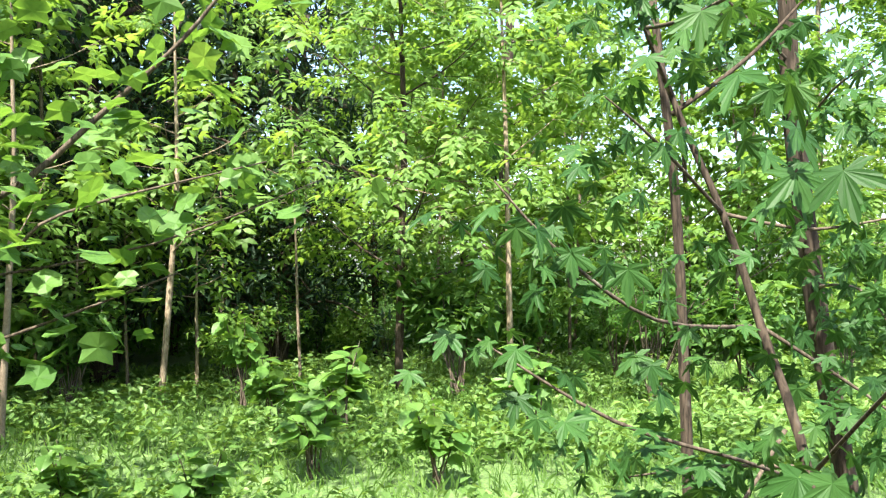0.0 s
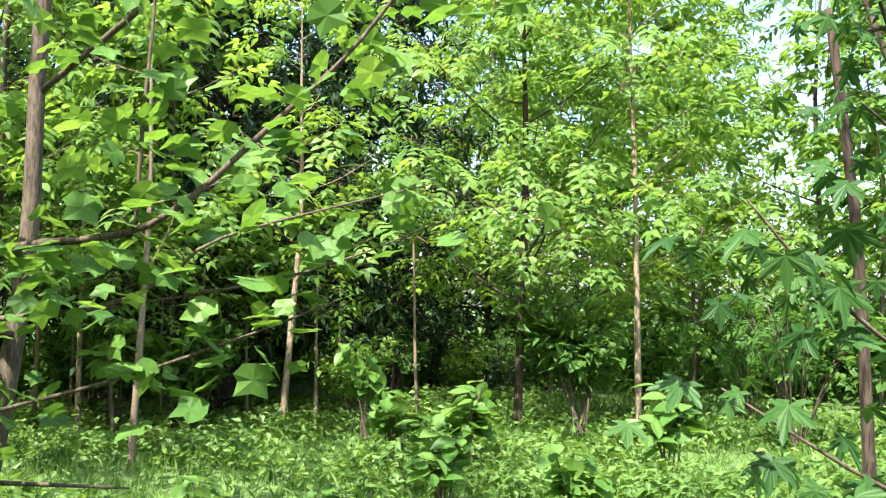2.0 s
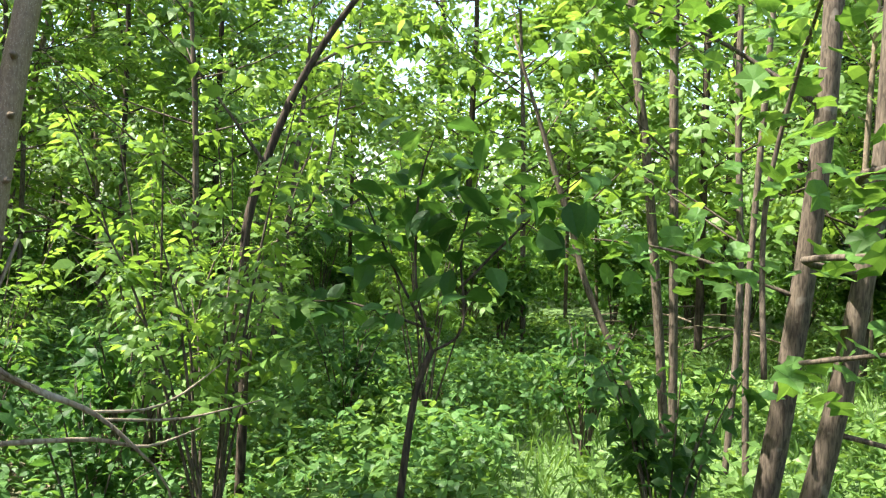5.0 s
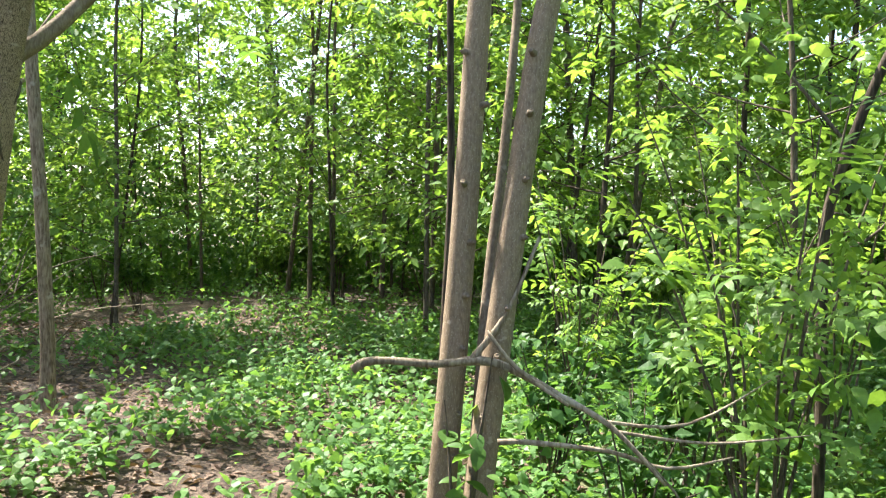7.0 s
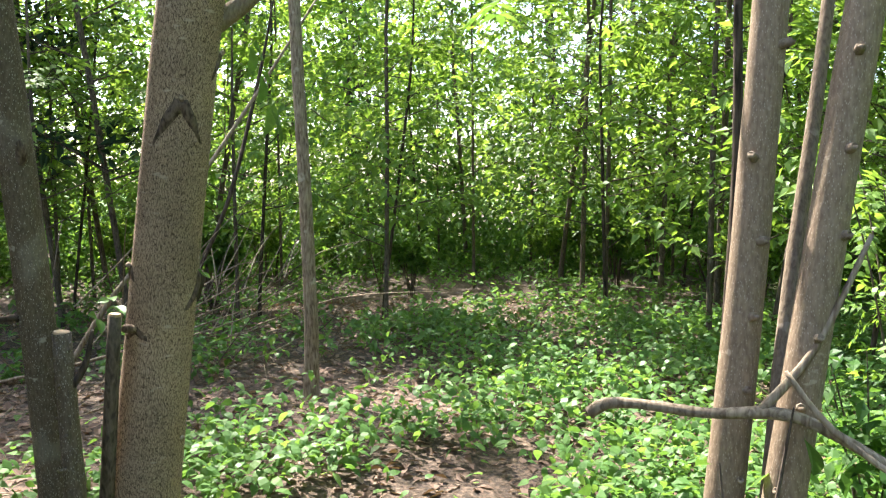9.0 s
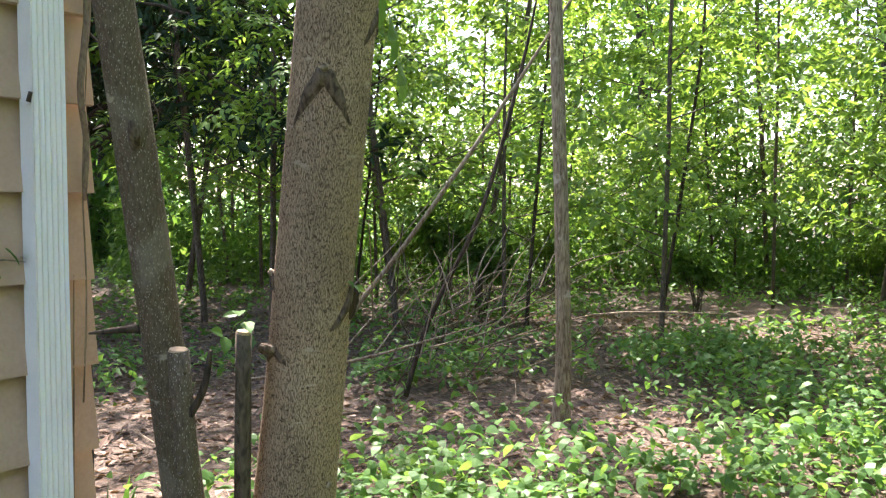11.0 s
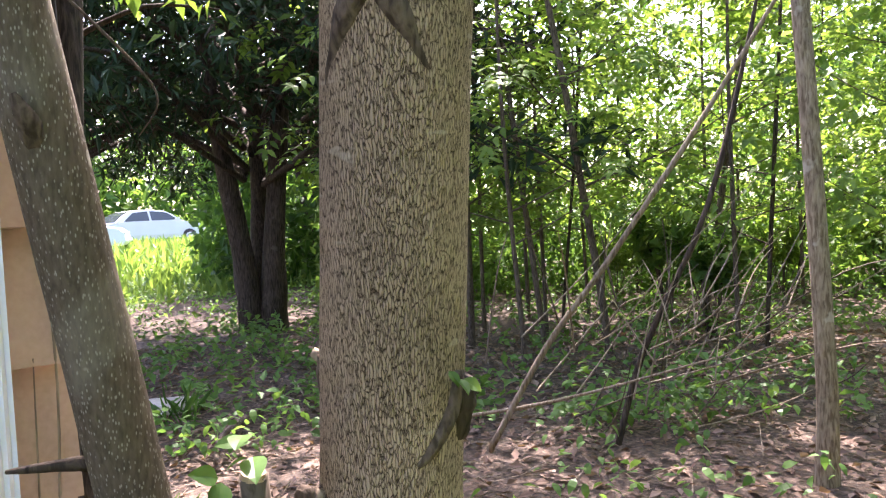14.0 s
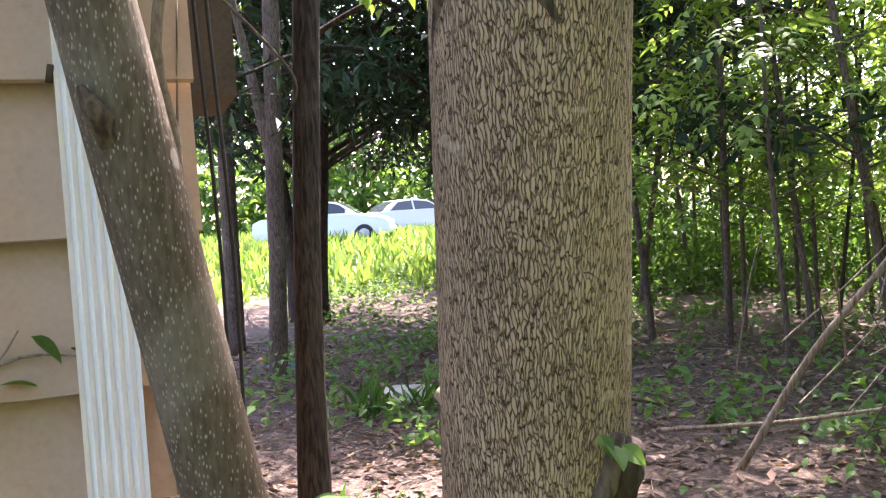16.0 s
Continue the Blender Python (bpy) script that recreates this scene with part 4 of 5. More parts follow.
sapling(9.0, -0.19, 5.2, 0.038, 0.3, 1.6, 190, COMPOUND, 0.38, LEAF_BRIGHT, BARK_PALE, "pale straight sapling with compound leaves standing in the grass")
sapling(7.2, 1.17, 5.0, 0.032, 0.34, 1.3, 150, COMPOUND, 0.36, LEAF_BRIGHT, BARK_GREY, "thin pale sapling with feathery leaves in the clearing")
sapling(9.6, 2.2, 4.0, 0.035, 0.4, 1.2, 150, COMPOUND, 0.34, LEAF_BRIGHT, BARK_PALE, "pale sapling at the edge of the dark wood")
sapling(9.6, 0.75, 2.6, 0.02, 0.4, 0.8, 60, COMPOUND, 0.3, LEAF_BRIGHT, BARK_GREY, "small pale sapling among weeds")
sapling(9.75, -0.61, 2.4, 0.026, 0.5, 0.9, 80, COMPOUND, 0.32, LEAF_BRIGHT, BARK_PALE, "short pale sapling with a drooping leafy top")
sapling(10.7, 2.98, 3.4, 0.03, 0.5, 0.9, 90, COMPOUND, 0.3, LEAF_BRIGHT, BARK_GREY, "grey sapling with a thin crown before the dark wood")
sapling(8.85, 1.66, 2.4, 0.02, 0.5, 0.8, 60, COMPOUND, 0.3, LEAF_MID, BARK_TWIG, "small dark-stemmed sapling in the grass")
sapling(8.2, -4.27, 6.5, 0.038, 0.22, 2.2, 620, COMPOUND, 0.4, LEAF_BRIGHT, BARK_PALE, "leafy young ash with a forked pale stem in the bright clearing", 0.2, 18)
sapling(9.6, -3.2, 6.8, 0.06, 0.2, 2.6, 900, COMPOUND, 0.42, LEAF_BRIGHT, BARK_DARK, "dark-stemmed young hickory with large drooping leaves", 0.2, 22)
sapling(7.6, 2.6, 6.0, 0.032, 0.3, 1.6, 300, COMPOUND, 0.36, LEAF_BRIGHT, BARK_GREY, "slim young tree with feathery leaves", 0.2, 14)
for x, y, h in ((-6.3, 7.6, 4.6), (-7.6, 9.2, 5.2), (-5.2, 9.4, 5.0), (-8.6, 11.0, 5.5)):
    sapling(x, y, h, 0.024, 0.2, 1.7, 300, COMPOUND, 0.27, LEAF_BRIGHT, BARK_TWIG, "thin woodland sapling with bright feathery leaves", 0.25, 16)
sapling(7.2, 6.2, 5.5, 0.035, 0.2, 1.9, 420, COMPOUND, 0.36, LEAF_BRIGHT, BARK_TWIG, "leafy young tree on the far side of the clearing", 0.2, 18)
sapling(2.7, 5.7, 5.0, 0.028, 0.2, 1.7, 260, COMPOUND, 0.26, LEAF_BRIGHT, BARK_TWIG, "slim young tree with pale feathery leaves", 0.25, 16)
sapling(1.5, 6.9, 5.4, 0.028, 0.25, 1.7, 260, COMPOUND, 0.26, LEAF_BRIGHT, BARK_DARK, "slim dark-stemmed tree with feathery leaves", 0.25, 16)
sapling(4.6, 7.6, 6.0, 0.035, 0.2, 2.0, 2400, BROAD, 0.13, LEAF_BRIGHT, BARK_TWIG, "bright young tree at the edge of the thin wood", 0.2, 18)
for x, y, h in ((10.6, 1.4, 3.2), (10.9, 0.3, 3.0), (10.2, 3.3, 3.4), (11.0, 2.6, 3.0), (11.3, -1.0, 3.6), (10.5, -2.0, 4.0)):
    sapling(x, y, h, 0.022, 0.55, 0.9, 120, COMPOUND, 0.28, LEAF_MID, BARK_GREY, "bare-stemmed sapling in front of the dark wood")

glow = grow_shrub("seedling_tree", 1.0, 0.3, 7, 90, OVATE, 0.16, LEAF_TULIP, BARK_TWIG, "small sunlit seedling with large yellow-green leaves", "shrub")
glow.matrix_basis = pose(8.0, -1.07, 0.22)
for x, y, s in ((6.8, -1.9, 0.9), (5.2, -1.4, 0.75), (7.3, -1.3, 0.8), (4.6, 0.3, 0.6), (3.9, -0.5, 0.6), (6.0, -3.6, 0.9), (4.5, -2.2, 0.7)):
    w = copy_thing(glow, Matrix.LocRotScale((x, y, float(ground_z(x, y))), Euler((0, 0, x * 7)), (s * 1.4, s * 1.4, s)))
    tagged(w, "leafy green weed growing in the clearing", "weed", "tall weeds of the clearing")

# ---------------------------------------------------------------- bent tree, forked sapling and slim stems
bent, be = trunk_tree("bent_tree", [(1.83, 3.62, -0.1), (1.84, 3.61, 0.6), (1.84, 3.64, 1.25), (1.86, 3.64, 1.61), (1.96, 3.56, 2.03), (2.07, 3.47, 2.36), (2.28, 3.28, 2.8), (2.7, 2.9, 3.5)],
                      [0.028, 0.025, 0.024, 0.024, 0.022, 0.02, 0.016, 0.005], BARK_DARK, "crooked dark tree bending over at the top", 10, 0.15)
for pts, n in (([(1.85, 3.63, 1.4), (2.01, 3.49, 1.52), (2.15, 3.36, 1.86), (2.22, 3.32, 2.5)], 36), ([(1.9, 3.6, 1.9), (1.6, 3.7, 2.3), (1.3, 3.8, 2.6)], 46), ([(2.1, 3.45, 2.4), (2.5, 3.6, 2.6), (2.9, 3.7, 2.7)], 46),
               ([(1.84, 3.62, 1.1), (1.4, 3.4, 1.3), (1.1, 3.2, 1.35)], 40), ([(1.84, 3.62, 0.8), (1.6, 3.2, 0.9), (1.4, 2.9, 0.8)], 40)):
    leafy_limb(bent, be, pts, [0.01] + [0.007] * (len(pts) - 2) + [0.002], BARK_TWIG, n, 0.15, BROAD, 0.1, LEAF_BRIGHT, 0.2, 15)
fork, fo = trunk_tree("forked_sapling", [(2.08, 2.66, -0.1), (2.1, 2.64, 0.34), (2.15, 2.62, 0.79), (2.2, 2.57, 1.01)], [0.022, 0.019, 0.017, 0.016], BARK_DARK, "dark forked sapling with a flat leafy top", 9, 0.1)
for pts, n in (([(2.2, 2.57, 1.0), (2.15, 2.64, 1.32), (2.16, 2.65, 1.77), (2.2, 2.6, 2.0)], 34), ([(2.2, 2.57, 1.0), (2.31, 2.48, 1.12), (2.3, 2.5, 1.49), (2.36, 2.45, 1.85)], 34),
               ([(2.2, 2.57, 1.05), (2.05, 2.7, 1.4), (1.9, 2.8, 1.8)], 26), ([(2.3, 2.5, 1.3), (2.5, 2.3, 1.6), (2.7, 2.1, 1.85)], 34), ([(2.2, 2.57, 1.1), (2.0, 2.9, 1.2), (1.9, 3.1, 1.2)], 24)):
    leafy_limb(fork, fo, pts, [0.008] + [0.006] * (len(pts) - 2) + [0.002], BARK_DARK, n, 0.12, OVATE, 0.15, LEAF_SHADED, 0.45, 15)
for pts, rad in (([(5.1, 3.02, -0.1), (5.05, 3.1, 0.93), (5.0, 3.22, 2.09), (4.94, 3.37, 3.3), (4.9, 3.5, 6)], 0.035), ([(4.95, 2.87, -0.1), (4.94, 2.94, 1.65), (4.94, 3.01, 3.2), (5.0, 3.1, 6)], 0.032),
                 ([(4.92, 2.92, -0.1), (4.71, 3.24, 0.68), (4.59, 3.44, 1.19), (4.5, 3.59, 1.75), (4.2, 3.9, 3.0)], 0.025), ([(4.6, 2.3, -0.1), (4.7, 2.3, 1.2), (4.75, 2.4, 2.6), (4.9, 2.5, 5)], 0.022), ([(4.3, 2.0, -0.1), (4.4, 2.1, 1.1), (4.5, 2.1, 2.4), (4.7, 2.1, 4.5)], 0.02)):
    st, sb = trunk_tree("slim_stem_tree", pts, [rad] * (len(pts) - 1) + [rad * 0.3], BARK_TWIG, "slim upright stem of a young tree clump", 8, 0.1)
    st["group"] = "clump of slim stems"
    top = Vector(pts[-1])
    for k in range(5):
        b0 = Vector(pts[-2]).lerp(top, k / 5) if k > 1 else Vector(pts[-3]).lerp(Vector(pts[-2]), 0.3 + 0.5 * k)
        an = k * 2.2 + rad * 90
        e = b0 + Vector((math.cos(an) * 0.7, math.sin(an) * 0.7, 0.45))
        leafy_limb(st, sb, [tuple(b0), tuple(b0.lerp(e, 0.5)), tuple(e)], [0.008, 0.006, 0.002], BARK_TWIG, 34, 0.17, BROAD, 0.13, LEAF_BRIGHT, 0.2, 16)
# dark leaf colour carries the shade under the tulip tree
low = grow_shrub("shaded_shrub", 0.95, 0.4, 12, 420, SIMPLE, 0.1, LEAF_SHADED, BARK_TWIG, "dark leafy shrub at the foot of the tulip tree", "shrub")
low.matrix_basis = pose(2.95, 1.75, 0)
for x, y, s in ((1.0, 3.5, 0.8), (1.5, 4.3, 1.0), (4.3, 3.2, 0.9), (0.8, 4.6, 0.9), (3.3, 4.6, 0.9)):
    tagged(copy_thing(low, Matrix.LocRotScale((x, y, 0), Euler((0, 0, x * 5)), (s, s, s))), "shaded leafy shrub between the tree stems", "shrub", "shaded shrubs")

airy = grow_shrub("feathery_shrub", 1.9, 0.6, 11, 190, COMPOUND, 0.2, LEAF_BRIGHT, BARK_TWIG, "airy shrub with feathery light green leaves", "shrub")
airy.matrix_basis = pose(1.4, 3.15, 0)
for x, y, s in ((1.9, 4.7, 1.1), (2.7, 5.2, 1.2), (1.1, 5.3, 0.9), (3.9, 4.4, 1.1)):
    tagged(copy_thing(airy, Matrix.LocRotScale((x, y, 0), Euler((0, 0, x * 9)), (s, s, s))), "feathery green shrub in the undergrowth", "shrub", "feathery shrubs")

brush = tagged(new("brush_pile"), "heap of bare dead branches at the wood's edge", "brush pile")
brush.location = (9.6, 5.2, 0)
for i in range(22):
    an, ln = rng.uniform(0, 3.14), rng.uniform(0.35, 0.8)
    c = Vector((rng.normal(0, 0.5), rng.normal(0, 0.8), rng.uniform(0.03, 0.45)))
    d = Vector((math.cos(an), math.sin(an), rng.normal(0, 0.12))) * ln
    part("branch", Shape().tube([tuple(c - d), tuple(c + Vector((0, 0, 0.05))), tuple(c + d)], [0.014, 0.011, 0.004], 5).mesh("branch", DEAD_WOOD if i % 3 else BARK_TWIG), brush)

# ---------------------------------------------------------------- ash tree details
def on_trunk(side, z, r=0.106, up=0.0):
    """A spot on the ash's bark, side in degrees from the way to the house corner's front."""
    a = radians(-38.5 + side)
    k = z - 1.5
    cx, cy = -1.526 + 0.155 * k, 2.97 - 0.03 * k
    return Vector((cx + math.cos(a) * r, cy + math.sin(a) * r, z))


def scar(side, z, spread, drop, r=0.020):
    s = Shape()
    for sg in (-1, 1):
        s.tube([on_trunk(side, z, 0.092), on_trunk(side + sg * spread * 0.45, z - drop * 0.4, 0.093), on_trunk(side + sg * spread, z - drop, 0.094)], [r, r * 0.8, r * 0.35], 9, knobs=0.15)
    s.v = [tuple(Vector(v) - ash_at) for v in s.v]
    part("branch_scar", s.mesh("branch_scar", SCAR), ash, "dark folded branch scar")
    k = Shape().tube([on_trunk(side, z - 0.004, 0.095), on_trunk(side, z + 0.012, 0.118)], [0.012, 0.007], 9, knobs=0.2)
    k.v = [tuple(Vector(v) - ash_at) for v in k.v]
    part("knot", k.mesh("knot", BARK_PALE), ash, "pale broken knot")


scar(-15, 1.865, 44, 0.13, 0.024)
scar(-60, 1.165, 44, 0.06)
scar(44, 0.785, 26, 0.05)
scar(-95, 1.36, 25, 0.06)
scar(75, 2.02, 40, 0.10)
lip = Shape().tube([on_trunk(66, 1.345, 0.098), on_trunk(55, 1.29, 0.1), on_trunk(32, 1.235, 0.1), on_trunk(4, 1.2, 0.099)], [0.014, 0.017, 0.011, 0.003], 9, knobs=0.15)
lip.v = [tuple(Vector(v) - ash_at) for v in lip.v]
part("branch_scar", lip.mesh("branch_scar", SCAR), ash, "dark folded bark lip")
stub = Shape().tube([on_trunk(-62, 1.165, 0.09), on_trunk(-66, 1.172, 0.125), on_trunk(-70, 1.176, 0.135)], [0.017, 0.014, 0.012], 9, knobs=0.15)
stub.v = [tuple(Vector(v) - ash_at) for v in stub.v]
part("stub", stub.mesh("stub", SCAR), ash, "broken side stub")
sprout = leaf_mesh("sprout", [on_trunk(52, 1.34, 0.115) - ash_at, on_trunk(60, 1.335, 0.118) - ash_at, on_trunk(48, 1.35, 0.11) - ash_at], [0.036, 0.03, 0.026], OVATE, LEAF_MID, 20, 10)
collar = Shape().tube([on_trunk(76, 1.25, 0.088), on_trunk(75, 1.3, 0.1), on_trunk(76, 1.33, 0.112)], [0.026, 0.026, 0.014], 10, knobs=0.2)
collar.v = [tuple(Vector(v) - ash_at) for v in collar.v]
part("stub", collar.mesh("stub", BARK_DARK), ash, "dark broken branch collar")
part("sprout", sprout, ash, "fresh green sprout")
def crown(tree, base, at, reach, z0, z1, n, shape, size, mat, limbs=9):
    """An unseen spreading crown, added to cast shade: limbs fan out from the stem, with leaves towards their ends."""
    ends = []
    for i in range(limbs):
        an = i * 2.4 + 0.3
        b0 = Vector((at[0], at[1], z0 + (z1 - z0) * 0.7 * i / limbs))
        e0 = b0 + Vector((math.cos(an) * reach, math.sin(an) * reach, (z1 - z0) * 0.3)) * rng.uniform(0.7, 1.1)
        limb(tree, base, [tuple(b0), tuple(b0.lerp(e0, 0.5) + Vector((0, 0, 0.15))), tuple(e0)], [0.025, 0.016, 0.004], BARK_GREY, "limb", 5)
        ends += [tuple(b0.lerp(e0, t) + Vector(rng.normal(0, 0.2, 3))) for t in (0.3, 0.5, 0.7, 0.85, 1.0)]
    foliage(tree, base, ends, [max(1, n // len(ends))] * len(ends), 0.33, shape, size, mat, 28, 20, 0.5)


# crowns added above the view to shade trunks, soil and house corner
crown(ash, ash_at, (-1.4, 3.0), 2.0, 4.8, 8.0, 220, COMPOUND, 0.3, LEAF_MID)
crown(tulip, tul, (3.3, 0.95), 1.8, 4.2, 7.5, 420, TULIP, 0.16, LEAF_TULIP)
crown(maple, mp_at, (1.3, -2.7), 1.8, 4.0, 6.5, 260, MAPLE, 0.14, LEAF_MAPLE)
crown(lean, lean_at, (-1.75, 2.1), 1.2, 3.8, 6.0, 220, FOLD, 0.14, LEAF_MID)
crown(dark, dark_at, (-5.2, 3.6), 2.3, 5.2, 8.0, 240, COMPOUND, 0.3, LEAF_MID, 12)
foliage(ash, ash_at, [(-0.9, 3.35, 2.85), (-0.7, 3.5, 3.5), (-1.4, 3.0, 5), (-1.2, 3.2, 6), (-1.8, 3.3, 5.5)], [16, 20, 40, 50, 40], 0.6, COMPOUND, 0.28, LEAF_MID)

# leaning tree: dead side twig, torn knot
limb(lean, lean_at, [(-1.775, 2.66, 1.225), (-1.80, 2.60, 1.235), (-1.86, 2.52, 1.228)], [0.018, 0.011, 0.003], BARK_DARK, "dead_twig", 7)
limb(lean, lean_at, [(-1.715, 2.565, 1.67), (-1.69, 2.545, 1.705), (-1.683, 2.53, 1.735)], [0.022, 0.014, 0.004], SCAR, "torn_knot", 9, "dark torn branch knot")
for sprouts, top, foot, rad, bark, lab in ((False, (-1.652, 2.63, 1.195), (-1.68, 2.72, -0.1), 0.026, BARK_LEAN, "tall cut sapling stump beside the leaning tree"),
                                           (True, (-1.578, 2.765, 1.23), (-1.86, 2.95, -0.1), 0.019, BARK_TWIG, "tall cut stump with a fresh leafy sprout")):
    a, b = Vector(top), Vector(foot)
    st, sb = trunk_tree("cut_stump", [tuple(b), tuple(b.lerp(a, 0.5) + Vector((0.01, 0, 0))), tuple(a)], [rad * 1.5, rad * 1.2, rad], bark, lab, 12, 0.12, "stump")
    part("cut_face", Shape().tube([tuple(a - sb - Vector((0, 0, 0.004))), tuple(a - sb + Vector((0.001, 0, 0.004)))], [rad * 0.97, rad * 0.85], 12).mesh("cut_face", CUT_WOOD, False), st, "sawn wood")
    if sprouts:
        foliage(st, sb, [tuple(a + Vector((-0.01, 0, 0.03))), tuple(a + Vector((-0.03, -0.03, 0)))], [4, 2], 0.015, OVATE, 0.045, HERB, 35, 0)
    else:
        limb(st, sb, [(-1.645, 2.64, 1.02), (-1.60, 2.66, 1.1), (-1.575, 2.665, 1.2)], [0.012, 0.01, 0.006], BARK_DARK, "side_shoot", 6)
        for k in range(8):
            limb(st, sb, [tuple(a + Vector((0.0, 0, -0.05 - 0.05 * k))), tuple(a + Vector((0.026 * math.cos(k * 2.4), 0.026 * math.sin(k * 2.4), -0.05 - 0.05 * k)))], [0.008, 0.006], BARK_LEAN, "knot", 6)

# ---------------------------------------------------------------- twin trees: the dead branch and leaves
dead = tagged(new("dead_branch"), "pale broken dead branch caught between the twin trunks", "branch")
dead.location = (0.25, 2.6, 0)
shift = Vector((-0.02, 0.055, 0.05))
for pts, rad in (([(-0.14, 2.62, 1.02), (-0.07, 2.62, 1.05), (0.13, 2.62, 1.04), (0.26, 2.62, 1.05), (0.36, 2.62, 1.03), (0.53, 2.6, 0.94), (0.69, 2.55, 0.85), (0.85, 2.5, 0.68)], [0.016, 0.013, 0.013, 0.015, 0.014, 0.012, 0.009, 0.005]),
                 ([(0.29, 2.60, 1.15), (0.39, 2.58, 1.03), (0.55, 2.56, 0.92)], [0.006, 0.008, 0.006]), ([(0.24, 2.62, 1.05), (0.36, 2.66, 1.2), (0.47, 2.7, 1.45)], [0.012, 0.009, 0.005]),
                 ([(0.33, 2.6, 0.79), (0.42, 2.6, 0.79), (0.69, 2.6, 0.76), (0.88, 2.58, 0.71), (1.1, 2.6, 0.74)], [0.011, 0.01, 0.008, 0.006, 0.003]),
                 ([(0.65, 2.56, 0.87), (0.95, 2.6, 0.85), (1.3, 2.7, 1.0)], [0.006, 0.005, 0.002]), ([(0.69, 2.55, 0.84), (1.0, 2.55, 0.8), (1.3, 2.5, 0.84)], [0.006, 0.005, 0.002]), ([(0.7, 2.55, 0.84), (0.95, 2.55, 0.55), (1.0, 2.5, 0.1)], [0.006, 0.004, 0.002])):
    part("branch", Shape().tube([tuple(Vector(p) + shift - dead.location) for p in pts], rad, 8, knobs=0.2).mesh("branch", DEAD_WOOD), dead)
sprig = grow_shrub("leafy_sprig", 1.25, 0.14, 4, 30, OVATE, 0.085, LEAF_MID, BARK_TWIG, "leafy sprig climbing at the twin trunks", "plant")
sprig.matrix_basis = pose(0.19, 2.68, 0.0)
second = [o for o in scene.objects if o.name.startswith("twin_tree")][-1]
for o in [o for o in scene.objects if o.name.startswith("twin_tree")]:
    for k in range(9):
        z = 0.5 + 0.2 * k + rng.uniform(-0.05, 0.05)
        an = -1.6 + rng.normal(0, 0.7)
        x0 = (0.252 + (z - 0.6) * 0.12) if o == second else (0.135 + (z - 0.6) * 0.072)
        y0 = 2.755 if o == second else 2.85
        limb(o, o.location, [(x0, y0, z), (x0 + math.cos(an) * 0.05, y0 + math.sin(an) * 0.05, z + 0.01), (x0 + math.cos(an) * 0.056, y0 + math.sin(an) * 0.056, z + 0.012)], [0.016, 0.011, 0.005], BARK_GREY, "knot", 7)
limb(second, second.location, [(0.25, 2.8, 0.75), (0.29, 2.88, 1.3), (0.36, 2.98, 1.9), (0.42, 3.1, 2.6), (0.45, 3.2, 3.6)], [0.024, 0.02, 0.017, 0.014, 0.006], BARK_GREY, "side_stem", 10)
twin_tops = [o for o in scene.objects if o.name.startswith("twin_tree")]
for o in twin_tops:
    foliage(o, o.location, [tuple(Vector(o.location) + Vector((rng.normal(0.2, 0.6), rng.normal(0.3, 0.6), rng.uniform(3.4, 6.2)))) for _ in range(12)], [60] * 12, 0.5, FOLD, 0.13, LEAF_MID)

# climber stem next to the first twin, dark slim tree behind
vt, vb = trunk_tree("slim_dark_tree", [(0.22, 3.9, -0.1), (0.17, 3.9, 0.8), (0.2, 3.9, 1.7), (0.19, 3.92, 3), (0.25, 4, 6)], [0.022, 0.02, 0.018, 0.016, 0.006], BARK_DARK, "slim dark stem behind the twin trees", 8, 0.1)
foliage(vt, vb, [(0.2, 4.0, 4), (0.3, 4.1, 5)], [60, 90], 0.5, COMPOUND, 0.24, LEAF_MID)

# ---------------------------------------------------------------- fallen poles and bare brush behind the ash
for pts, rad, bark, lab in (
        ([(-4.47, 5.6, 0.05), (-4.2, 5.87, 0.7), (-3.92, 6.13, 1.2), (-3.45, 6.6, 2.15), (-2.95, 7.05, 3.2)], [0.02, 0.019, 0.018, 0.015, 0.008], DEAD_WOOD, "long pale dead pole leaning among the trees"),
        ([(-4.05, 6.3, 0.0), (-3.98, 6.5, 0.6), (-3.75, 6.9, 1.5), (-3.6, 7.2, 2.6), (-3.5, 7.3, 3.3)], [0.022, 0.02, 0.018, 0.015, 0.006], BARK_DARK, "thin dark leaning stem in the brush"),
        ([(-5.2, 5.6, 0.1), (-4.2, 5.9, 0.35), (-3.2, 6.2, 0.7)], [0.014, 0.011, 0.004], DEAD_WOOD, "thin fallen branch propped in the brush"),
        ([(-6.9, 5.3, 0.03), (-6.2, 4.6, 0.04), (-5.6, 4.3, 0.03)], [0.025, 0.022, 0.012], BARK_TWIG, "dead stick lying on bare soil"),
        ([(-7.2, 6.3, 0.03), (-6.6, 6.0, 0.03), (-6.0, 6.1, 0.04)], [0.02, 0.018, 0.01], BARK_DARK, "dark stick lying on bare soil")):
    o = tagged(new("fallen_branch"), lab, "branch")
    o.location = pts[0]
    part("wood", Shape().tube([tuple(Vector(p) - Vector(pts[0])) for p in pts], rad, 8, knobs=0.15).mesh("wood", bark), o)
tangle = tagged(new("bare_bush"), "tangled bush of bare pale twigs", "bush")
tangle.location = (-3.95, 6.6, 0)
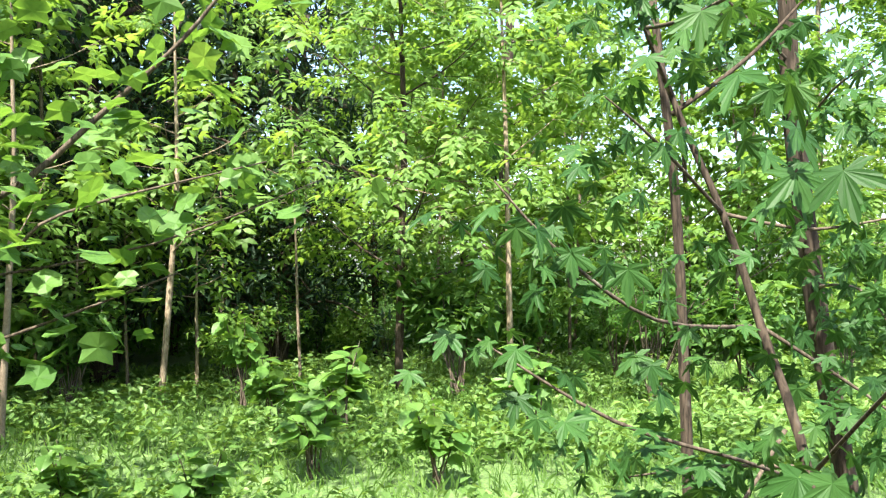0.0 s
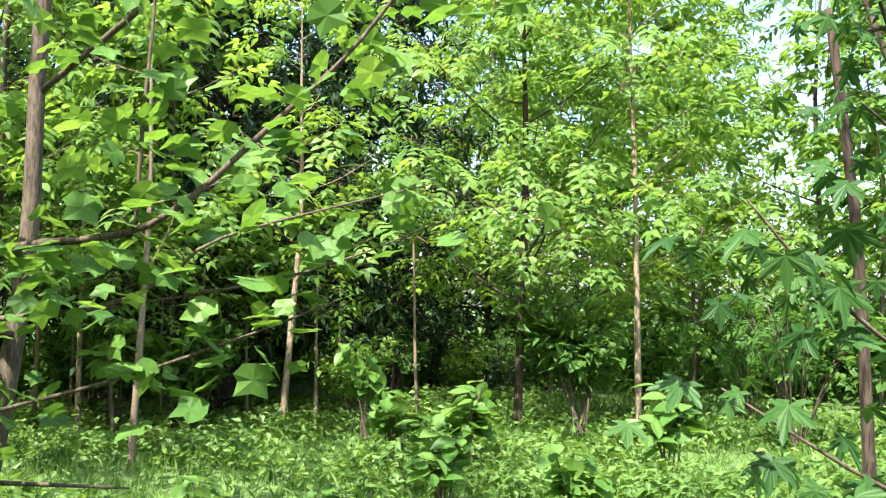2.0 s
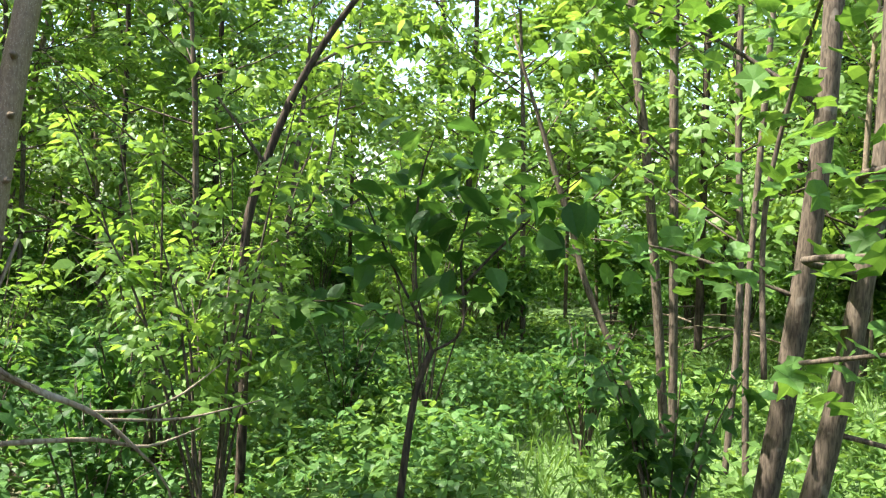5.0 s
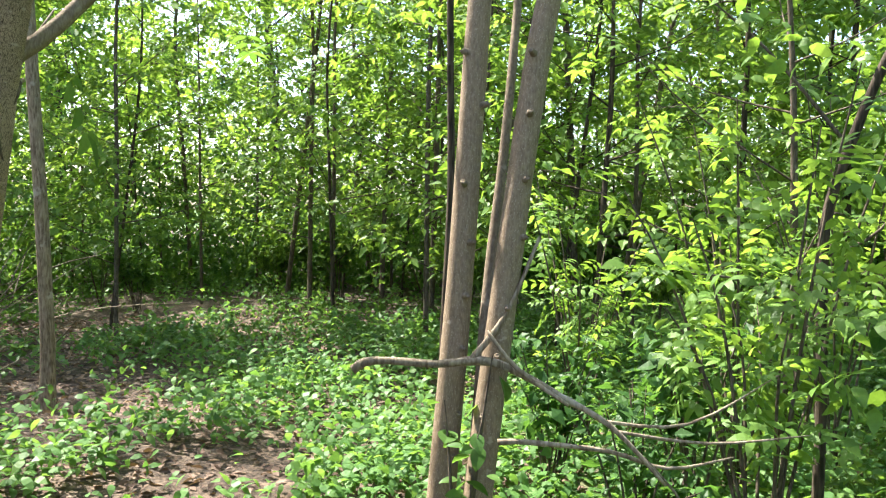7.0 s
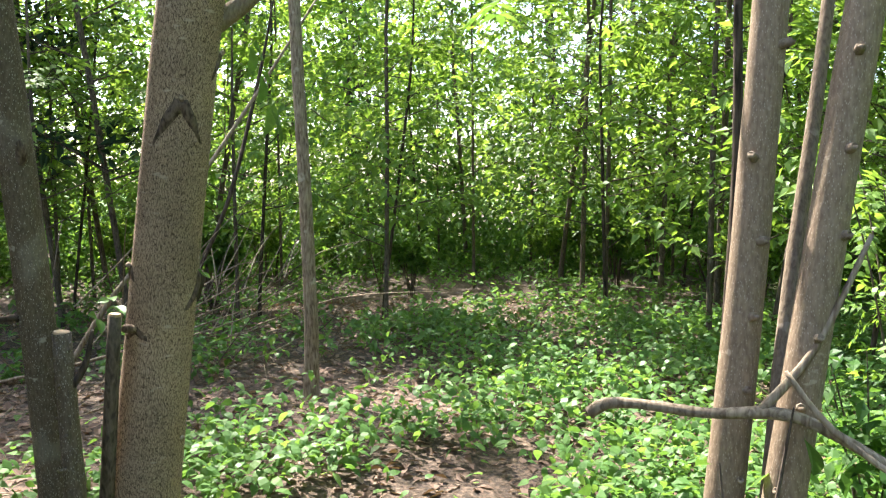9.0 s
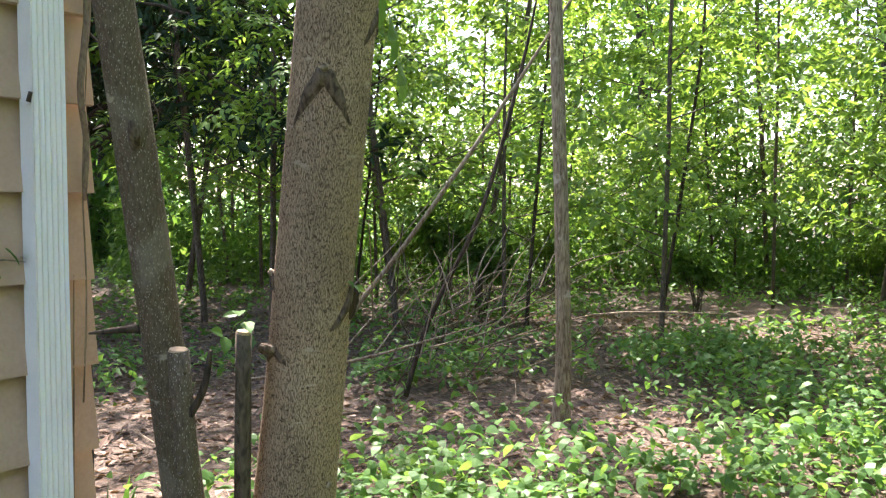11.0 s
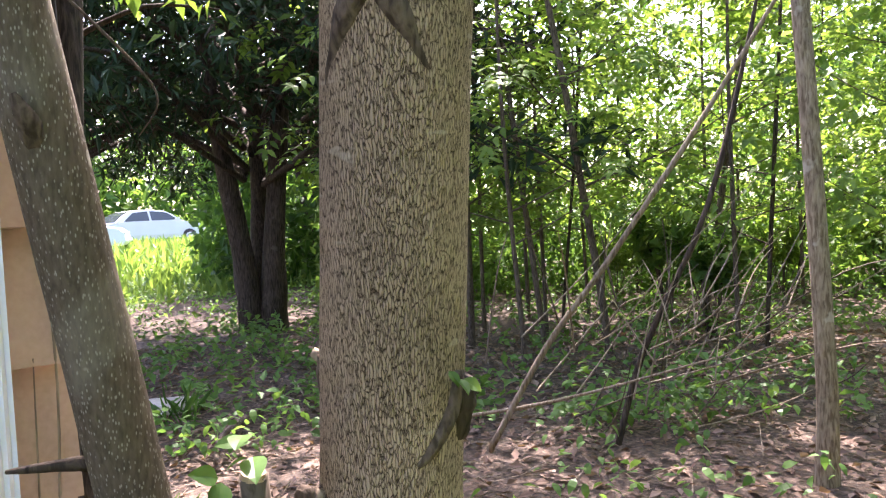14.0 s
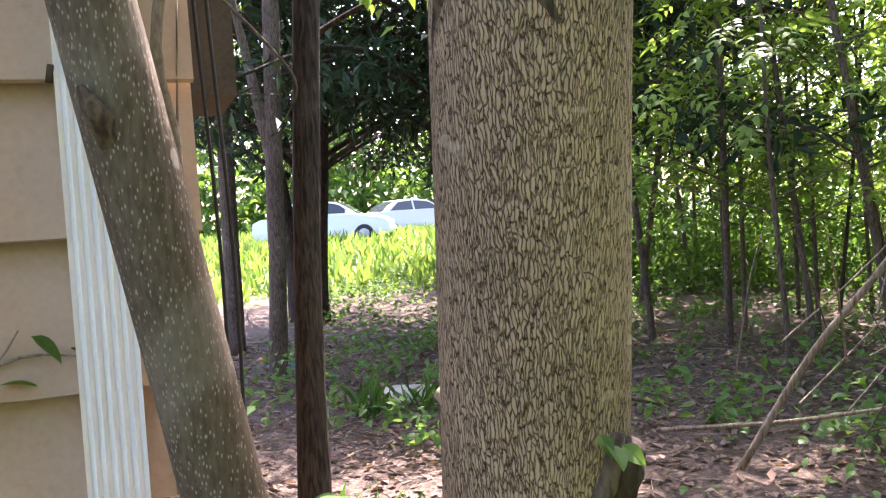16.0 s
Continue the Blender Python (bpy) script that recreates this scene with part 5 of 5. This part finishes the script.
for i in range(58):
    b0 = Vector((rng.normal(0, 0.4), rng.normal(0, 0.5), rng.uniform(0.0, 0.9)))
    d = Vector((rng.normal(0.35, 0.5), rng.normal(0.45, 0.5), rng.uniform(0.3, 1.0))) * rng.uniform(0.6, 1.2)
    part("twig", Shape().tube([tuple(b0), tuple(b0 + d * 0.5 + Vector((0, 0, rng.normal(0, 0.06)))), tuple(b0 + d)], [0.007, 0.005, 0.002], 4, close=False).mesh("twig", DEAD_WOOD if i % 3 else BARK_TWIG), tangle)

# ---------------------------------------------------------------- beyond the house
for pts, rad, lab in (([(-8.8, 3.72, -0.1), (-8.85, 3.8, 1.0), (-8.89, 3.84, 2.03), (-8.97, 3.92, 3.54), (-9, 4, 6)], 0.085, "brown tree that forks at head height"), ([(-11.0, 3.57, -0.1), (-11.1, 3.6, 1.2), (-11.2, 3.63, 2.8), (-11.3, 3.7, 6)], 0.1, "grey-brown tree in front of the lawn")):
    o, ob_ = trunk_tree("forked_tree", pts, [rad * 1.2] + [rad] * (len(pts) - 2) + [rad * 0.3], BARK_TWIG, lab, 12, 0.08)
    limb(o, ob_, [pts[2], (pts[2][0] - 0.12, pts[2][1] - 0.13, pts[2][2] + 0.88), (pts[2][0] - 0.2, pts[2][1] - 0.3, pts[2][2] + 1.9)], [rad * 0.7, rad * 0.6, rad * 0.3], BARK_TWIG, "limb", 10)
    foliage(o, ob_, [tuple(Vector(pts[-1]) + Vector(rng.normal(0, 0.8, 3))) for _ in range(8)], [70] * 8, 0.5, FOLD, 0.16, LEAF_MID)
foliage(dark, dark_at, [tuple(Vector((-5.5, 3.7, 4.6)) + Vector(rng.normal(0, 0.7, 3))) for _ in range(8)], [70] * 8, 0.5, FOLD, 0.14, LEAF_MID)
leafy_limb(dark, dark_at, [(-5.46, 3.58, 2.6), (-5.2, 3.9, 2.75), (-4.9, 4.2, 2.7)], [0.02, 0.012, 0.004], BARK_DARK, 16, 0.1, FOLD, 0.12, LEAF_BRIGHT)


def paint(name, colour, rough=0.3, metal=0.0):
    return speckled(name, [(0.3, tuple(c * 0.9 for c in colour)), (0.7, colour)], 2.0, 50, rough, 0.02, 0.002)


WHITE_CAR, GLASS_DARK, TYRE, CHROME = paint("car_white", (0.72, 0.74, 0.75)), paint("car_glass", (0.04, 0.05, 0.055), 0.08), paint("tyre_rubber", (0.02, 0.02, 0.02), 0.85), paint("wheel_metal", (0.45, 0.46, 0.47), 0.3)


def tapered(outline, low, high, z0, z1):
    """A side outline drawn across, narrower towards the top."""
    sh = Shape().prism(outline, -1.0, 1.0, 1)
    sh.v = [(x, y * (low + (high - low) * min(max((z - z0) / (z1 - z0), 0), 1)), z) for x, y, z in sh.v]
    return sh


def car(x, y, turn, body_mat, label):
    c = tagged(new("car"), label, "car", "parked cars")
    c.matrix_basis = pose(x, y, float(ground_z(x, y)), 0, 0, turn)
    side = [(-2.18, 0.3), (-2.26, 0.45), (-2.24, 0.66), (-2.05, 0.82), (-1.2, 0.97), (-0.2, 1.0), (1.2, 1.0), (1.95, 0.96), (2.22, 0.84), (2.26, 0.5), (2.18, 0.3)]
    part("body", tapered(side, 0.88, 0.8, 0.5, 1.0).mesh("body", body_mat, False), c)
    cab = [(-1.2, 0.97), (-0.75, 1.27), (-0.45, 1.41), (0.2, 1.47), (0.95, 1.42), (1.3, 1.25), (1.65, 0.99)]
    part("roof", tapered(cab, 0.79, 0.58, 0.97, 1.45).mesh("roof", body_mat, False), c)
    for sy in (-1, 1):
        for a in ([(-0.98, 1.03), (-0.62, 1.29), (-0.4, 1.36), (0.15, 1.4), (0.15, 1.03)], [(0.24, 1.03), (0.24, 1.4), (0.85, 1.36), (1.3, 1.03)]):
            g = Shape().prism(a, -0.006, 0.006, 1)
            g.v = [(px, sy * (0.79 - 0.21 * (pz - 0.97) / 0.48 + 0.004) + py, pz) for px, py, pz in g.v]
            part("window", g.mesh("window", GLASS_DARK, False), c)
        for wx in (-1.4, 1.4):
            tyre = part("wheel", Shape().tube([(wx, sy * 0.7, 0.32), (wx, sy * 0.89, 0.32)], [0.32, 0.32], 18).mesh("wheel", TYRE), c)
            part("rim", Shape().tube([(wx, sy * 0.885, 0.32), (wx, sy * 0.905, 0.32)], [0.19, 0.17], 14).mesh("rim", CHROME), tyre)
        part("headlight", Shape().box((-2.25, sy * 0.62 - 0.14, 0.6), (-2.2, sy * 0.62 + 0.14, 0.72)).mesh("headlight", CHROME, False), c)
        part("mirror", Shape().box((-0.95, sy * 0.88 - 0.08, 1.0), (-0.83, sy * 0.88 + 0.08, 1.12)).mesh("mirror", body_mat, False), c)
    for nm, a in (("windscreen", [(-1.17, 1.0), (-0.76, 1.275), (-0.5, 1.395), (-0.515, 1.405), (-0.78, 1.29), (-1.19, 1.01)]), ("rear_window", [(1.6, 1.04), (1.3, 1.26), (1.0, 1.40), (1.015, 1.41), (1.32, 1.275), (1.62, 1.05)])):
        part(nm, tapered(a, 0.7, 0.5, 0.97, 1.45).mesh(nm, GLASS_DARK, False), c)
    part("bumper", Shape().tube([(-2.2, -0.8, 0.45), (-2.29, -0.4, 0.45), (-2.29, 0.4, 0.45), (-2.2, 0.8, 0.45)], [0.07] * 4, 8).mesh("bumper", body_mat), c)
    return c


car(-28.3, 8.4, -112, WHITE_CAR, "white parked car standing in the tall sunlit grass")
car(-34.3, 13.3, -80, paint("car_silver", (0.5, 0.52, 0.53)), "silver car parked further along the lawn")

stone = tagged(new("flat_stone"), "pale flat stone half sunk in the soil", "stone")
stone.location = (-7.5, 4.62, 0.02)
sm = bmesh.new()
bmesh.ops.create_icosphere(sm, subdivisions=3, radius=1)
for v in sm.verts:
    v.co = v.co * (1 + 0.25 * noise.noise(v.co * 1.7))
    v.co = Vector((v.co.x * 0.26, v.co.y * 0.3, v.co.z * 0.07))
st_me = bpy.data.meshes.new("rock")
sm.to_mesh(st_me)
st_me.materials.append(speckled("stone_pale", [(0.3, (0.26, 0.23, 0.19)), (0.7, (0.5, 0.46, 0.4))], 6, 40, 0.9, 0.4, 0.01))
part("rock", st_me, stone)
for x, y, ln, col, nm, lab in ((-9.9, 3.85, 0.3, (0.5, 0.08, 0.05), "red_scrap", "small red plastic scrap on the soil"), (-9.4, 3.95, 0.42, (0.12, 0.25, 0.42), "blue_scrap", "faded blue plastic scrap on the soil")):
    o = tagged(new(nm), lab, "litter")
    o.location = (x, y, 0.03)
    part("piece", Shape().tube([(-ln * 0.3, -ln * 0.5, 0), (0, 0, 0.03), (ln * 0.2, ln * 0.5, 0)], [0.03, 0.05, 0.03], 6, knobs=0.4).mesh("piece", paint(nm + "_plastic", col, 0.5)), o)
tp = np.array([(-7.1, 4.2)] * 70 + [(-7.0, 4.6)] * 30 + [(-3.2, 3.35)] * 30 + [(-4.6, 3.5)] * 40) + rng.normal(0, 0.1, (170, 2))
# tufts in the darker leaf colour, which stands for their shade
tagged(new("grass_tufts", leaf_mesh("grass_tufts", np.column_stack([tp, np.zeros(len(tp))]), rng.uniform(0.15, 0.36, len(tp)), BLADE, LEAF_SHADED, 24, -62)), "tufts of green grass on bare soil", "grass", "", "stuff")
wp = np.column_stack([rng.uniform(-12, -3.2, 900), rng.uniform(3.0, 8.5, 900)])
tagged(new("soil_twigs", leaf_mesh("soil_twigs", np.column_stack([wp, ground_z(wp[:, 0], wp[:, 1]) + 0.02]), rng.uniform(0.15, 0.5, len(wp)), (BLADE[0] * (0.7, 1, 0.3), BLADE[1]), DEAD_WOOD, 6, 0)), "dry twigs and straw strewn over the soil", "twigs", "", "stuff")

# ---------------------------------------------------------------- climbers and wires on the house corner
vine = tagged(new("house_vine"), "dry vine with green leaves creeping on the siding", "vine")
vine.location = (WX + 0.03, 2.3, 0)
for pts in ([(0, 0.0, 1.36), (0.0, 0.1, 1.4), (0.005, 0.2, 1.39)], [(0, -0.1, 1.3), (0, 0.05, 1.38), (0, 0.1, 1.44)], [(0, 0.05, 0.6), (0, -0.02, 1.0), (0, 0.02, 1.25)], [(0, 0.33, 1.0), (0.0, 0.345, 1.3), (0, 0.34, 1.6), (0, 0.36, 1.95)], [(0, 0.29, 0.4), (0.0, 0.3, 0.9), (0, 0.31, 1.35)]):
    part("tendril", Shape().tube(pts, [0.0025] * (len(pts) - 1) + [0.0012], 5).mesh("tendril", DEAD_WOOD), vine)
foliage(vine, tuple(vine.location), [(WX + 0.05, 2.36, 1.38), (WX + 0.05, 2.42, 1.43), (WX + 0.05, 2.28, 1.33), (WX + 0.06, 2.3, 1.55)], [3, 2, 2, 1], 0.02, OVATE, 0.06, LEAF_MID, 25, 30)
cable = tagged(new("hanging_cable"), "black cable hanging down the house corner", "cable")
cable.location = (WX - 0.12, WY + 0.03, 0)
for dx, dy in ((0, 0), (0.02, 0.02)):
    part("wire", Shape().tube([(dx, dy, 0.2), (dx + 0.01, dy, 0.9), (dx - 0.01, dy + 0.01, 1.5), (dx, dy - 0.01, 2.1), (dx, dy, 2.9)], [0.0035] * 5, 6).mesh("wire", TYRE), cable)
liana = tagged(new("woody_vine"), "grey woody vine twisting up the house corner", "vine")
liana.location = (WX + 0.05, WY - 0.05, 0)
part("stem", Shape().tube([(0, 0.01, 1.55), (0.0, 0.02, 1.7), (0.01, 0.0, 1.85), (0.0, 0.03, 2.1), (0.0, 0.0, 2.6)], [0.006, 0.008, 0.009, 0.01, 0.01], 8).mesh("stem", BARK_GREY), liana)
part("shoot", Shape().tube([(0, 0.03, 2.0), (0.05, 0.16, 1.85), (0.06, 0.2, 1.78), (0.04, 0.17, 1.72)], [0.003, 0.003, 0.002, 0.001], 5).mesh("shoot", BARK_TWIG), liana)
